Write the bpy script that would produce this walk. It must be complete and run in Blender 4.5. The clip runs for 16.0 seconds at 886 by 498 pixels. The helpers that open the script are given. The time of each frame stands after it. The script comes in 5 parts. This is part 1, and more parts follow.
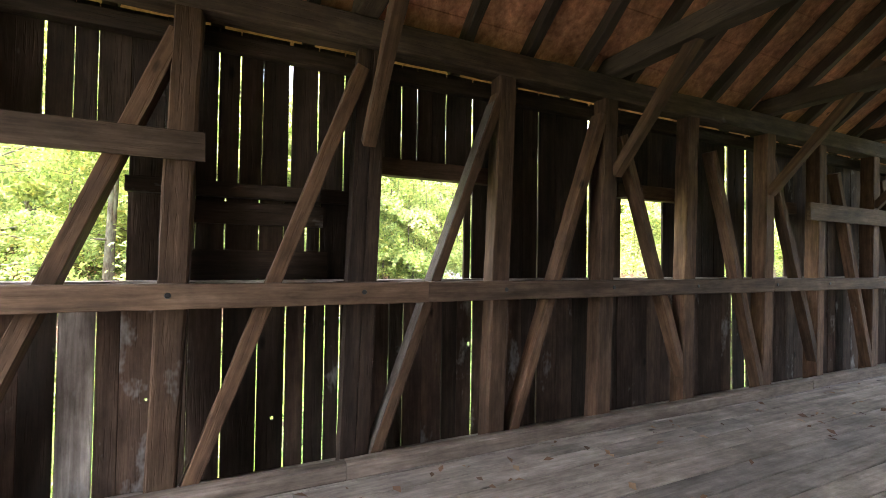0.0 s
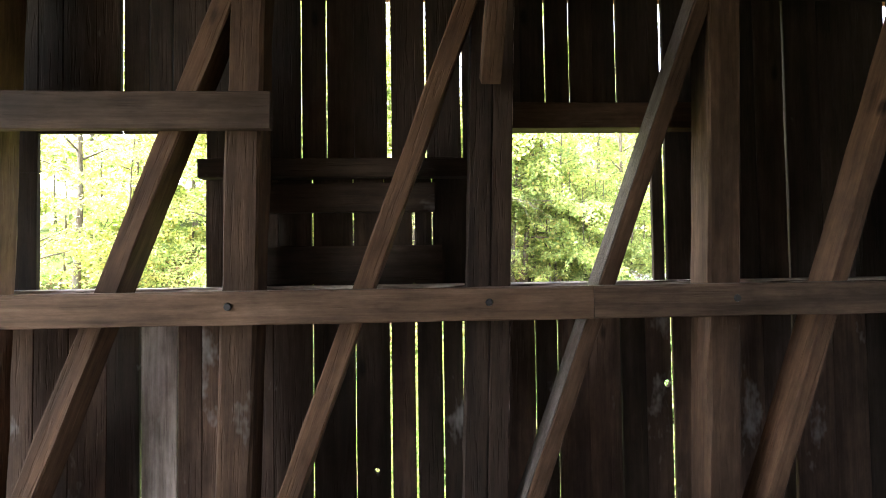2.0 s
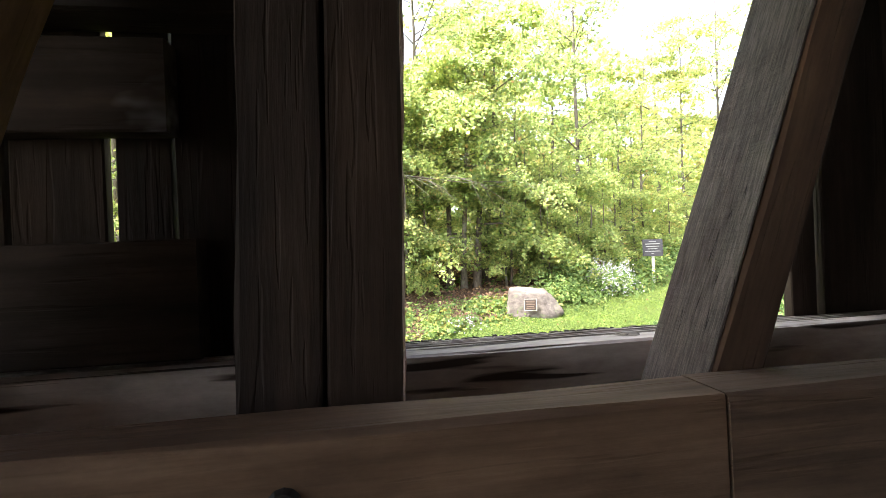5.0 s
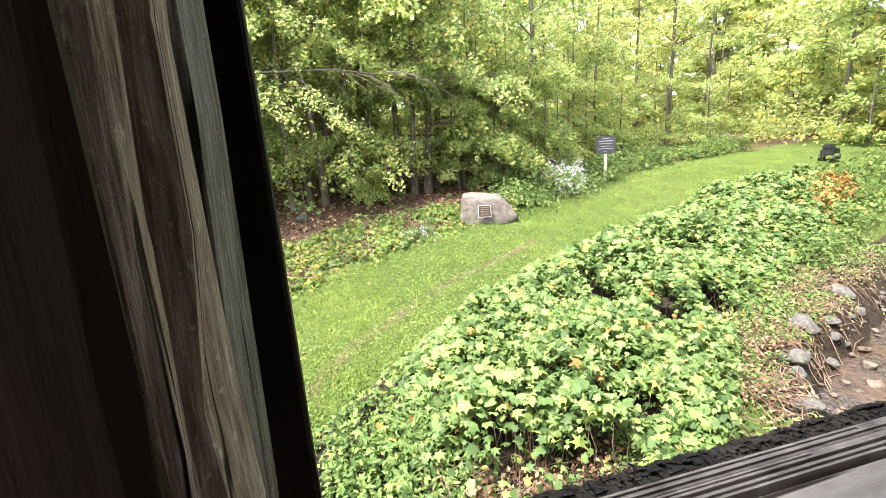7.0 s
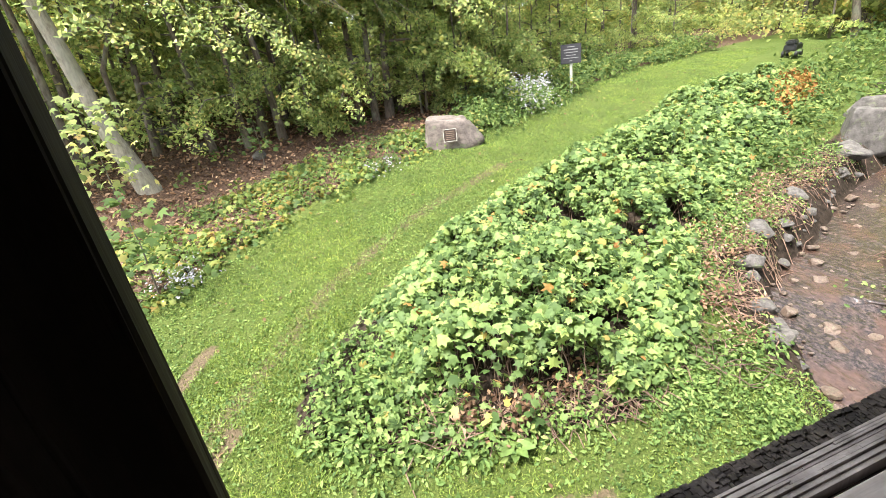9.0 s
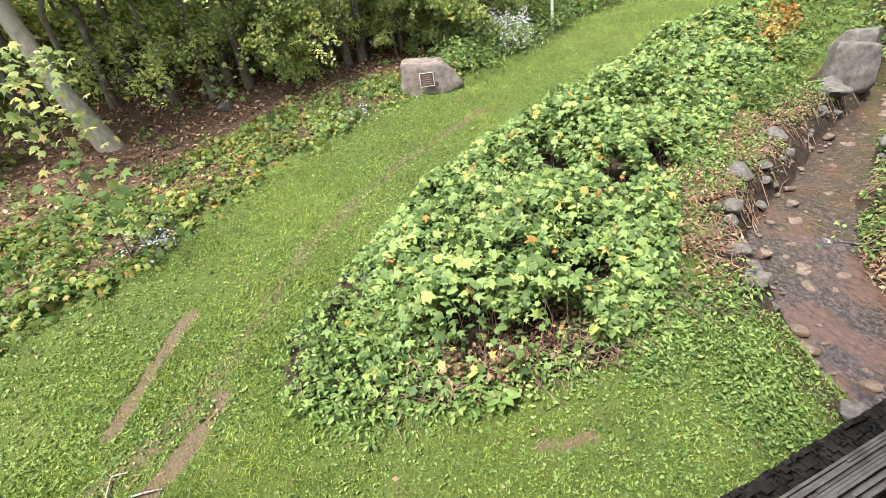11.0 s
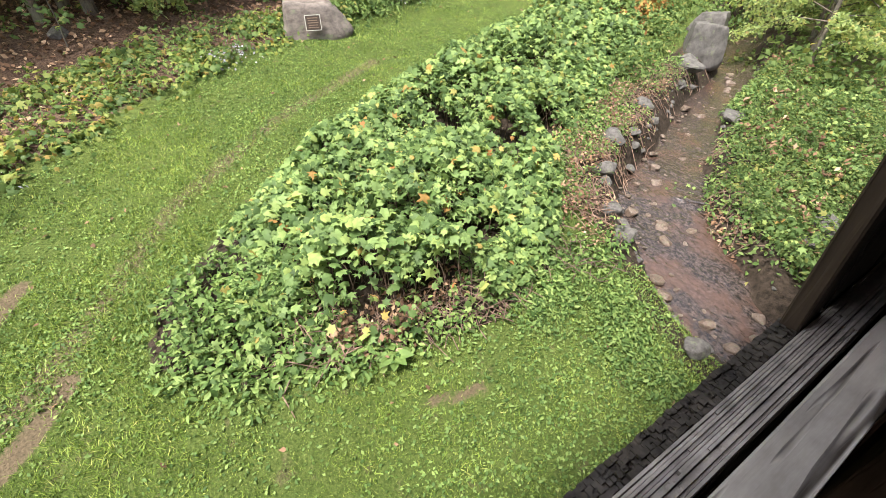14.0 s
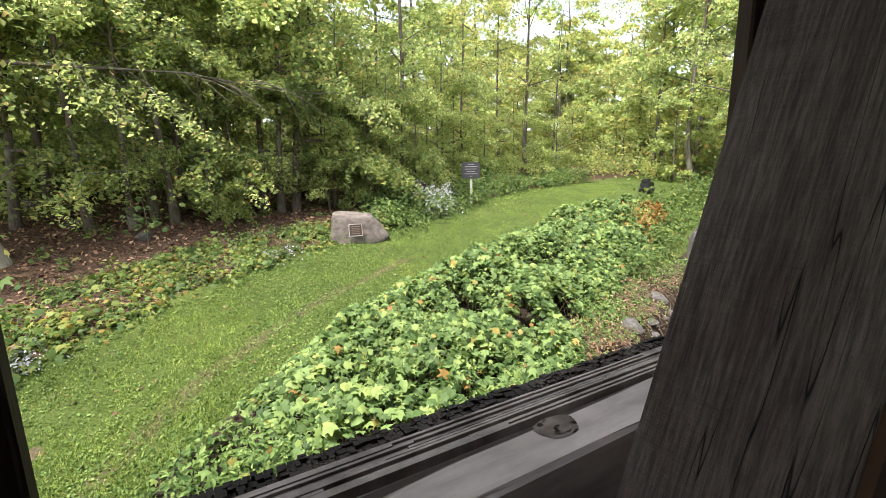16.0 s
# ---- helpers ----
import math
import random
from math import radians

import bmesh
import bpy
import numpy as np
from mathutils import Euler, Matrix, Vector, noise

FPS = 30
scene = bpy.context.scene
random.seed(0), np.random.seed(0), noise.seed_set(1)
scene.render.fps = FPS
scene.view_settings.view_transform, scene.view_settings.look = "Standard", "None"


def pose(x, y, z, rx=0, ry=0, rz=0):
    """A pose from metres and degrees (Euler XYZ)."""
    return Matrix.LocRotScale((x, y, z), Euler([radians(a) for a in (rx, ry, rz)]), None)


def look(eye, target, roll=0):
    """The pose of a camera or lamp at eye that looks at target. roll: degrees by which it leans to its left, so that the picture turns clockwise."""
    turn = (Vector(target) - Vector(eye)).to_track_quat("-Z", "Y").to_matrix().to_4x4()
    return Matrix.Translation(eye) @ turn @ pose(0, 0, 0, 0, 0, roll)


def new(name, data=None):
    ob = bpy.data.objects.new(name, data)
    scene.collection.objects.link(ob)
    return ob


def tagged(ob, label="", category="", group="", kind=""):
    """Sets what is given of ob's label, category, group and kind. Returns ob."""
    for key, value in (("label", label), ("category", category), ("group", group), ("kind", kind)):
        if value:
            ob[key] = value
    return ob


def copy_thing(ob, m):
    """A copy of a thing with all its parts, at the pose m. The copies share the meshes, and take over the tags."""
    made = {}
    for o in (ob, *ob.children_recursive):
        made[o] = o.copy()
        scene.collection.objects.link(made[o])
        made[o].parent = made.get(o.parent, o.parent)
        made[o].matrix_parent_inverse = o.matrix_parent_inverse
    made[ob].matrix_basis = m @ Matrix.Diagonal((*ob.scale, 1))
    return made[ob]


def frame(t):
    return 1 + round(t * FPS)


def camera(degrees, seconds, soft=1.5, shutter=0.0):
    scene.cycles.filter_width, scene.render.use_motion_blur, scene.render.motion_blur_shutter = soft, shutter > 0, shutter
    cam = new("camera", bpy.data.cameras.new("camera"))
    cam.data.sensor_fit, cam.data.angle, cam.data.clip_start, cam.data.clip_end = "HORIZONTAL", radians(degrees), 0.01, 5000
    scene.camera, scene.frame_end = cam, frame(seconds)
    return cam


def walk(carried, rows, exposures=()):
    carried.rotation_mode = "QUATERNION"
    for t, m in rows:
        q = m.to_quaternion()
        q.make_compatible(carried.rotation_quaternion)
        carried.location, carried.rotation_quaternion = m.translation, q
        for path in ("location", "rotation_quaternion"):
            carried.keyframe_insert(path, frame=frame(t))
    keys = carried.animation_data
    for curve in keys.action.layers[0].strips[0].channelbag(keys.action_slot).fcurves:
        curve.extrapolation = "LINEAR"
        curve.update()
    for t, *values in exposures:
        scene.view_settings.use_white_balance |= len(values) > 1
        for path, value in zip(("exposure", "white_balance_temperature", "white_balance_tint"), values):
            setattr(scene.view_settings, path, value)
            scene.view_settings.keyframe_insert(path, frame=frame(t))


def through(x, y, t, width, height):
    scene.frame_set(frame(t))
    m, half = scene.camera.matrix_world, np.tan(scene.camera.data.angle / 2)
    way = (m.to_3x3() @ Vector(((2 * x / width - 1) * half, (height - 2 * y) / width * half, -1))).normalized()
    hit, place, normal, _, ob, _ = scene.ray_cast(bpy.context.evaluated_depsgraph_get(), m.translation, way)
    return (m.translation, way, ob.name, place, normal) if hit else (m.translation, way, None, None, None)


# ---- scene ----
cam = camera(89.6, 16.0, 0.6)
PATH = [
    (0, (0.034, -0.08, 1.646), (0.874, 1.735, 1.685), 0.9),
    (0.5, (0.135, 0.135, 1.598), (0.594, 2.081, 1.622), 0.4),
    (0.6, (0.16, 0.213, 1.596), (0.582, 2.167, 1.63), 0.4),
    (1, (0.284, 0.461, 1.591), (0.567, 2.44, 1.63), 0.3),
    (1.5, (0.509, 0.67, 1.593), (0.612, 2.667, 1.65), -0.2),
    (2, (0.602, 1.016, 1.586), (0.682, 3.013, 1.639), -0.8),
    (2.2, (0.646, 1.151, 1.576), (0.71, 3.149, 1.634), -0.8),
    (2.5, (0.7, 1.316, 1.555), (0.766, 3.314, 1.602), -1.0),
    (3, (0.809, 1.655, 1.578), (0.889, 3.654, 1.606), -1.2),
    (3.5, (0.801, 2.004, 1.597), (0.919, 4.0, 1.62), -1.6),
    (4, (0.958, 2.25, 1.608), (1.051, 4.248, 1.62), -1.4),
    (4.2, (0.956, 2.342, 1.606), (1.128, 4.334, 1.629), -1.7),
    (6.3, (1.172, 3.137, 1.798), (1.525, 5.092, 1.568), -2.3),
    (6.5, (1.143, 3.159, 1.823), (1.531, 5.098, 1.526), -2.5),
    (7, (1.114, 3.255, 1.860), (1.573, 5.144, 1.389), -4.1),
    (7.5, (1.135, 3.278, 1.876), (1.615, 5.129, 1.289), -5.4),
    (8, (1.128, 3.315, 1.935), (1.621, 5.127, 1.246), -6.6),
    (8.5, (1.151, 3.356, 1.969), (1.655, 5.136, 1.209), -7.1),
    (9, (1.178, 3.370, 1.987), (1.695, 5.122, 1.172), -7.7),
    (11.3, (1.222, 3.489, 2.046), (1.746, 5.081, 0.956), -8.9),
    (11.5, (1.224, 3.495, 2.053), (1.759, 5.055, 0.923), -8.4),
    (12, (1.238, 3.545, 2.032), (1.843, 5.007, 0.809), -5.9),
    (12.5, (1.254, 3.592, 2.003), (1.943, 4.969, 0.727), -3.3),
    (13, (1.264, 3.608, 1.999), (2.038, 4.921, 0.704), -1.1),
    (13.5, (1.314, 3.581, 1.953), (2.137, 4.885, 0.679), -0.8),
    (14, (1.313, 3.548, 1.936), (2.184, 4.879, 0.724), -0.9),
    (14.5, (1.298, 3.494, 1.911), (2.199, 4.918, 0.834), -1.8),
    (15, (1.226, 3.344, 1.894), (2.164, 4.887, 1.034), -2.1),
    (15.5, (1.227, 3.294, 1.813), (2.190, 4.922, 1.162), -2.0),
    (16, (1.189, 3.240, 1.741), (2.172, 4.937, 1.350), -1.1),
]
EXPOSURES = [(0.0, 4.5), (1.5, 4.4), (2.5, 4.1), (3.5, 3.65), (4.2, 3.5), (6.3, 2.95), (7.0, 2.9), (9.0, 2.6), (12.5, 2.15), (14.5, 2.15), (16.0, 2.05)]
walk(cam, [(t, look(eye, target, roll)) for t, eye, target, roll in PATH], EXPOSURES)

# ---- light ----
SUN_DIR = Vector((-0.38, -0.11, 0.92)).normalized()
world = bpy.data.worlds.new("sky")
scene.world = world
world.use_nodes = True
wn = world.node_tree
sky = wn.nodes.new("ShaderNodeTexSky")
sky.sky_type = "NISHITA"
sky.sun_disc = False
sky.sun_elevation = math.asin(SUN_DIR.z)
sky.sun_rotation = math.atan2(SUN_DIR.x, SUN_DIR.y)
sky.dust_density = 3.0
# thin cloud: the sky's own light, half bleached
grey = wn.nodes.new("ShaderNodeRGBToBW")
pale = wn.nodes.new("ShaderNodeMix")
pale.data_type = "RGBA"
pale.inputs[0].default_value = 0.6
wn.links.new(sky.outputs[0], grey.inputs[0])
wn.links.new(sky.outputs[0], pale.inputs[6])
wn.links.new(grey.outputs[0], pale.inputs[7])
wn.links.new(pale.outputs[2], wn.nodes["Background"].inputs[0])
wn.nodes["Background"].inputs[1].default_value = 0.15
sun = new("sun", bpy.data.lights.new("sun", "SUN"))
sun.data.energy, sun.data.angle, sun.data.color = 2.0, radians(8.0), (1.0, 0.96, 0.89)
sun.matrix_world = look(SUN_DIR * 50, (0, 0, 0))


# ---- materials ----
class Nodes:
    """Short hand for one node material."""

    def __init__(self, name):
        self.m = bpy.data.materials.new(name)
        self.m.use_nodes = True
        self.t = self.m.node_tree
        self.b = self.t.nodes["Principled BSDF"]
        self.out = self.t.nodes["Material Output"]

    def add(self, kind, **values):
        n = self.t.nodes.new("ShaderNode" + kind)
        for k, v in values.items():
            n.inputs[k].default_value = v
        return n

    def link(self, a, b):
        self.t.links.new(a, b)

    def coords(self, scale=(1, 1, 1), shift=True):
        c = self.t.nodes.new("ShaderNodeTexCoord")
        mp = self.t.nodes.new("ShaderNodeMapping")
        mp.inputs["Scale"].default_value = scale
        self.link(c.outputs["Object"], mp.inputs["Vector"])
        if shift:
            info = self.t.nodes.new("ShaderNodeObjectInfo")
            mul = self.add("VectorMath")
            mul.operation = "SCALE"
            mul.inputs[0].default_value = (37.0, 61.0, 23.0)
            self.link(info.outputs["Random"], mul.inputs["Scale"])
            self.link(mul.outputs[0], mp.inputs["Location"])
        return mp.outputs[0]

    def noise(self, vec, scale, detail=4.0, rough=0.6):
        n = self.add("TexNoise", Scale=scale, Detail=detail, Roughness=rough)
        self.link(vec, n.inputs["Vector"])
        return n.outputs["Fac"]

    def ramp(self, fac, stops):
        r = self.t.nodes.new("ShaderNodeValToRGB")
        el = r.color_ramp.elements
        while len(el) < len(stops):
            el.new(0.5)
        for e, (p, c) in zip(el, stops):
            e.position, e.color = p, (*c, 1) if len(c) == 3 else c
        self.link(fac, r.inputs[0])
        return r.outputs[0]

    def mix(self, fac, a, b, mode="MIX"):
        n = self.t.nodes.new("ShaderNodeMix")
        n.data_type, n.blend_type = "RGBA", mode
        for sock, v in ((n.inputs[0], fac), (n.inputs[6], a), (n.inputs[7], b)):
            if isinstance(v, (int, float)):
                sock.default_value = v
            elif isinstance(v, tuple):
                sock.default_value = (*v, 1)
            else:
                self.link(v, sock)
        return n.outputs[2]

    def math(self, op, a, b=0.0):
        n = self.t.nodes.new("ShaderNodeMath")
        n.operation = op
        for sock, v in zip(n.inputs, (a, b)):
            if isinstance(v, (int, float)):
                sock.default_value = v
            else:
                self.link(v, sock)
        return n.outputs[0]

    def bump(self, height, strength=0.4, dist=0.01):
        n = self.add("Bump", Strength=strength, Distance=dist)
        self.link(height, n.inputs["Height"])
        self.link(n.outputs[0], self.b.inputs["Normal"])

    def color(self, c):
        self.link(c, self.b.inputs["Base Color"])


def wood(name, dark, mid, light, grain=1.0, crack=0.5, rough=0.85, stain=None, stain_at=0.62):
    """Old sawn timber; the grain runs along the local z of each piece."""
    n = Nodes(name)
    v = n.coords((1, 1, 0.06))
    v2 = n.coords((1, 1, 0.35))
    fine = n.noise(v, 60 * grain, 5)
    broad = n.noise(v, 16 * grain, 3)
    blot = n.noise(v2, 3.0, 4)
    f = n.math("ADD", n.math("MULTIPLY", fine, 0.30), n.math("MULTIPLY", broad, 0.70))
    c = n.ramp(f, [(0.27, dark), (0.5, mid), (0.75, light)])
    c = n.mix(1.0, c, n.ramp(blot, [(0.30, (0.50, 0.48, 0.46)), (0.62, (1.12, 1.08, 1.04))]), "MULTIPLY")
    mottle = n.noise(n.coords((1, 1, 0.4)), 11, 5, 0.7)
    c = n.mix(1.0, c, n.ramp(mottle, [(0.32, (0.66, 0.64, 0.63)), (0.66, (1.16, 1.15, 1.14))]), "MULTIPLY")
    info = n.t.nodes.new("ShaderNodeObjectInfo")
    c = n.mix(1.0, c, n.ramp(info.outputs["Random"], [(0.0, (0.72, 0.70, 0.70)), (1.0, (1.2, 1.12, 1.05))]), "MULTIPLY")
    if stain:
        s = n.noise(n.coords((1, 1, 0.5)), 2.2, 5, 0.7)
        c = n.mix(n.ramp(s, [(stain_at, (0, 0, 0)), (stain_at + 0.1, (0.75,) * 3)]), c, stain)
    kn = n.add("TexVoronoi", Scale=2.6)
    n.link(n.coords((1, 1, 0.42)), kn.inputs["Vector"])
    ring = n.ramp(kn.outputs["Distance"], [(0.035, (0.22, 0.2, 0.19)), (0.075, (1, 1, 1))])
    c = n.mix(1.0, c, ring, "MULTIPLY")
    wave = n.noise(v, 55 * grain, 2, 0.4)
    slit = n.ramp(wave, [(0.36, (0, 0, 0)), (0.42, (1, 1, 1))])
    if crack > 1:
        c = n.mix(1.0, c, n.ramp(wave, [(0.35, (0.12, 0.10, 0.09)), (0.41, (1, 1, 1))]), "MULTIPLY")
    n.color(c)
    h = n.math("ADD", n.math("MULTIPLY", slit, crack), n.math("MULTIPLY", fine, 0.5))
    n.bump(h, 0.6, 0.006)
    n.b.inputs["Roughness"].default_value = rough
    n.b.inputs["Specular IOR Level"].default_value = 0.25
    return n.m


M_POST = wood("timber brown", (0.043, 0.024, 0.016), (0.101, 0.062, 0.040), (0.167, 0.110, 0.074), grain=1.1, stain=(0.194, 0.180, 0.165), stain_at=0.67)
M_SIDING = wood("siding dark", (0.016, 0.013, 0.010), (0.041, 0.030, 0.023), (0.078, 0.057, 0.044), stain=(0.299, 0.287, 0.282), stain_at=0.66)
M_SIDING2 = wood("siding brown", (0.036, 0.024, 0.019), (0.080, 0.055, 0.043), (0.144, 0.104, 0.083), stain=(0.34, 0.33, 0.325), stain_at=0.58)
M_SIDING3 = wood("siding pale grey stained", (0.112, 0.096, 0.093), (0.320, 0.304, 0.296), (0.640, 0.624, 0.616), stain=(0.46, 0.455, 0.45), stain_at=0.5)
M_RAIL = wood("rail timber", (0.049, 0.033, 0.023), (0.111, 0.076, 0.054), (0.192, 0.142, 0.107), grain=1.1, crack=0.4)
M_GREY = wood("weathered grey wood", (0.092, 0.084, 0.081), (0.391, 0.368, 0.356), (0.644, 0.621, 0.609), grain=1.2, crack=1.2)
M_PALE = wood("pale sill wood", (0.391, 0.362, 0.345), (0.632, 0.604, 0.586), (0.805, 0.782, 0.765), grain=0.8, crack=1.2)


def close_wood(name, dark, mid, light, across=320.0, cracks=0.011, saw=0.0, specks=0.5):
    """Weathered timber seen from a hand's breadth: fine fibres, pale specks, thin black checks along the grain."""
    n = Nodes(name)
    fibre = n.noise(n.coords((1, 1, 0.07)), across, 6, 0.7)
    broad = n.noise(n.coords((1, 1, 0.10)), 22, 4, 0.6)
    blot = n.noise(n.coords((1, 1, 0.5)), 7, 5, 0.65)
    speck = n.noise(n.coords((1, 1, 0.55)), 210, 3, 0.6)
    f = n.math("ADD", n.math("MULTIPLY", fibre, 0.75), n.math("MULTIPLY", broad, 0.25))
    c = n.ramp(f, [(0.38, dark), (0.5, mid), (0.62, light)])
    c = n.mix(1.0, c, n.ramp(blot, [(0.32, (0.65, 0.53, 0.52)), (0.66, (1.2, 1.18, 1.16))]), "MULTIPLY")
    c = n.mix(n.ramp(speck, [(0.60, (0, 0, 0)), (0.70, (specks,) * 3)]), c, tuple(min(1.0, v * 1.5) for v in light))
    line = n.noise(n.coords((1, 1, 0.03)), 34, 2, 0.5)
    gap = n.math("ABSOLUTE", n.math("SUBTRACT", line, 0.5))
    open_ = n.ramp(gap, [(cracks * 0.45, (0, 0, 0)), (cracks, (1, 1, 1))])
    c = n.mix(1.0, c, n.mix(open_, (0.06, 0.05, 0.045), (1.0, 1.0, 1.0)), "MULTIPLY")
    n.color(c)
    h = n.math("ADD", n.math("MULTIPLY", open_, 1.2), n.math("MULTIPLY", fibre, 0.9))
    if saw:
        marks = n.noise(n.coords((0.12, 0.12, 1.0)), 90, 3, 0.5)
        h = n.math("ADD", h, n.math("MULTIPLY", marks, saw))
    n.bump(h, 0.8, 0.004)
    n.b.inputs["Roughness"].default_value = 0.85
    n.b.inputs["Specular IOR Level"].default_value = 0.25
    return n.m


# weathered grey, with window light and the walker's shade averaged into its colour
M_BRACE_SHADED = close_wood("grey weathered brace face with shade", (0.040, 0.034, 0.030), (0.079, 0.070, 0.061), (0.130, 0.114, 0.101), cracks=0.004, saw=1.2, specks=0.0)
# split oak, lightened to stand in for window light on the post's side
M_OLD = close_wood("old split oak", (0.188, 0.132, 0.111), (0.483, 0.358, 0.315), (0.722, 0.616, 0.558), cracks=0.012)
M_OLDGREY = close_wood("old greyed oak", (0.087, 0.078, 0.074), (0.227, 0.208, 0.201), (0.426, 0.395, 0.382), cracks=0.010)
# the same oak with the dim interior's shade put into its colour
M_OAK_SHADED = wood("old oak darkened as unlit", (0.014, 0.009, 0.007), (0.038, 0.026, 0.020), (0.069, 0.050, 0.038), grain=1.2, crack=0.8)
M_CHAR = wood("black checked end grain", (0.012, 0.011, 0.010), (0.05, 0.046, 0.042), (0.14, 0.125, 0.115), grain=1.2, crack=1.0)
M_FLOOR = wood("floor plank", (0.20, 0.185, 0.17), (0.34, 0.32, 0.30), (0.48, 0.455, 0.43), crack=0.6)
M_KERB = wood("worn kerb timber", (0.110, 0.090, 0.075), (0.230, 0.195, 0.168), (0.370, 0.330, 0.295), crack=0.8)
M_ROOF = wood("roof board red", (0.238, 0.111, 0.073), (0.476, 0.243, 0.163), (0.672, 0.392, 0.273), crack=0.3)
M_RAFTER = wood("rafter dark", (0.028, 0.021, 0.017), (0.060, 0.046, 0.037), (0.11, 0.086, 0.07))


def leaf_material(name, tones, through=0.35, rough=0.5, patch=1.2):
    n = Nodes(name)
    geo = n.t.nodes.new("ShaderNodeNewGeometry")
    c = n.ramp(geo.outputs["Random Per Island"], tones)
    big = n.noise(n.coords(shift=False), patch, 3)
    c = n.mix(1.0, c, n.ramp(big, [(0.3, (0.72, 0.74, 0.70)), (0.7, (1.2, 1.18, 1.1))]), "MULTIPLY")
    n.color(c)
    n.b.inputs["Roughness"].default_value = rough
    n.b.inputs["Specular IOR Level"].default_value = 0.2
    tr = n.t.nodes.new("ShaderNodeBsdfTranslucent")
    n.link(n.mix(1.0, c, (1.5, 1.42, 1.25), "MULTIPLY"), tr.inputs["Color"])
    ms = n.t.nodes.new("ShaderNodeMixShader")
    ms.inputs[0].default_value = through
    n.link(n.b.outputs[0], ms.inputs[1])
    n.link(tr.outputs[0], ms.inputs[2])
    n.link(ms.outputs[0], n.out.inputs[0])
    return n.m


M_TREE = leaf_material("tree leaves", [(0.0, (0.145, 0.212, 0.089)), (0.4, (0.301, 0.384, 0.161)), (0.82, (0.435, 0.501, 0.217)), (0.96, (0.545, 0.529, 0.240)), (1.0, (0.557, 0.378, 0.200))], 0.64, 0.6, patch=0.5)
M_TREE_Y = leaf_material("yellowing tree leaves", [(0.0, (0.180, 0.239, 0.101)), (0.5, (0.361, 0.424, 0.175)), (0.85, (0.498, 0.510, 0.217)), (1.0, (0.563, 0.414, 0.201))], 0.64, 0.6, patch=0.5)
M_UNDER = leaf_material("undergrowth leaves", [(0.0, (0.059, 0.104, 0.035)), (0.5, (0.117, 0.178, 0.059)), (0.9, (0.192, 0.252, 0.084)), (1.0, (0.288, 0.267, 0.089))], 0.45, 0.7)
M_RASP = leaf_material("broad shrub leaves", [(0.0, (0.041, 0.076, 0.023)), (0.30, (0.107, 0.171, 0.057)), (0.75, (0.210, 0.298, 0.106)), (0.97, (0.296, 0.370, 0.118)), (0.985, (0.358, 0.325, 0.101)), (1.0, (0.377, 0.171, 0.065))], 0.36, 0.55, patch=2.0)
M_WEED = leaf_material("weed leaves", [(0.0, (0.050, 0.095, 0.028)), (0.5, (0.130, 0.205, 0.060)), (1.0, (0.235, 0.310, 0.105))], 0.3, 0.6)
M_YELLOW = leaf_material("yellow green ground plants", [(0.0, (0.061, 0.112, 0.031)), (0.5, (0.132, 0.188, 0.051)), (0.85, (0.238, 0.263, 0.066)), (1.0, (0.283, 0.182, 0.061))], 0.35)
M_BLADE = leaf_material("grass blades", [(0.0, (0.066, 0.112, 0.020)), (0.45, (0.165, 0.248, 0.048)), (0.85, (0.285, 0.360, 0.085)), (1.0, (0.400, 0.400, 0.140))], 0.25, 0.6, patch=1.1)
M_DRY = leaf_material("dry brown leaves", [(0.0, (0.086, 0.048, 0.031)), (0.5, (0.187, 0.107, 0.069)), (0.85, (0.315, 0.201, 0.132)), (1.0, (0.473, 0.332, 0.235))], 0.1, 0.8)
M_RUST = leaf_material("rusty fern fronds", [(0.0, (0.150, 0.068, 0.022)), (0.6, (0.255, 0.128, 0.038)), (1.0, (0.315, 0.225, 0.068))], 0.2, 0.7)
M_TWIG = wood("dry twigs", (0.10, 0.07, 0.055), (0.22, 0.16, 0.13), (0.36, 0.29, 0.25))
M_ASTER = leaf_material("pale lilac flower heads", [(0.0, (0.332, 0.322, 0.410)), (0.6, (0.488, 0.478, 0.566)), (1.0, (0.624, 0.614, 0.637))], 0.2, 0.7)


def bark_material(name, dark, light):
    n = Nodes(name)
    v = n.coords((1, 1, 0.3))
    a = n.noise(v, 22, 5, 0.65)
    b = n.noise(n.coords((1, 1, 0.6)), 3.5, 3)
    c = n.ramp(a, [(0.32, dark), (0.66, light)])
    c = n.mix(n.ramp(b, [(0.5, (0, 0, 0)), (0.66, (0.5,) * 3)]), c, (0.22, 0.23, 0.17))
    n.color(c)
    n.bump(a, 0.7, 0.02)
    n.b.inputs["Roughness"].default_value = 0.9
    return n.m


M_BARK = bark_material("dark bark", (0.045, 0.036, 0.028), (0.16, 0.13, 0.10))
M_BEECH = bark_material("smooth pale bark", (0.17, 0.15, 0.12), (0.36, 0.33, 0.27))


def stone_material(name, dark, light, rough=0.8):
    n = Nodes(name)
    v = n.coords()
    a = n.noise(v, 7, 6, 0.7)
    b = n.noise(v, 60, 3)
    c = n.ramp(a, [(0.3, dark), (0.62, light)])
    lich = n.noise(v, 4.5, 5, 0.7)
    c = n.mix(n.ramp(lich, [(0.56, (0, 0, 0)), (0.66, (0.6,) * 3)]), c, (0.16, 0.18, 0.10))
    n.color(c)
    n.bump(n.math("ADD", a, n.math("MULTIPLY", b, 0.3)), 0.6, 0.03)
    n.b.inputs["Roughness"].default_value = rough
    return n.m


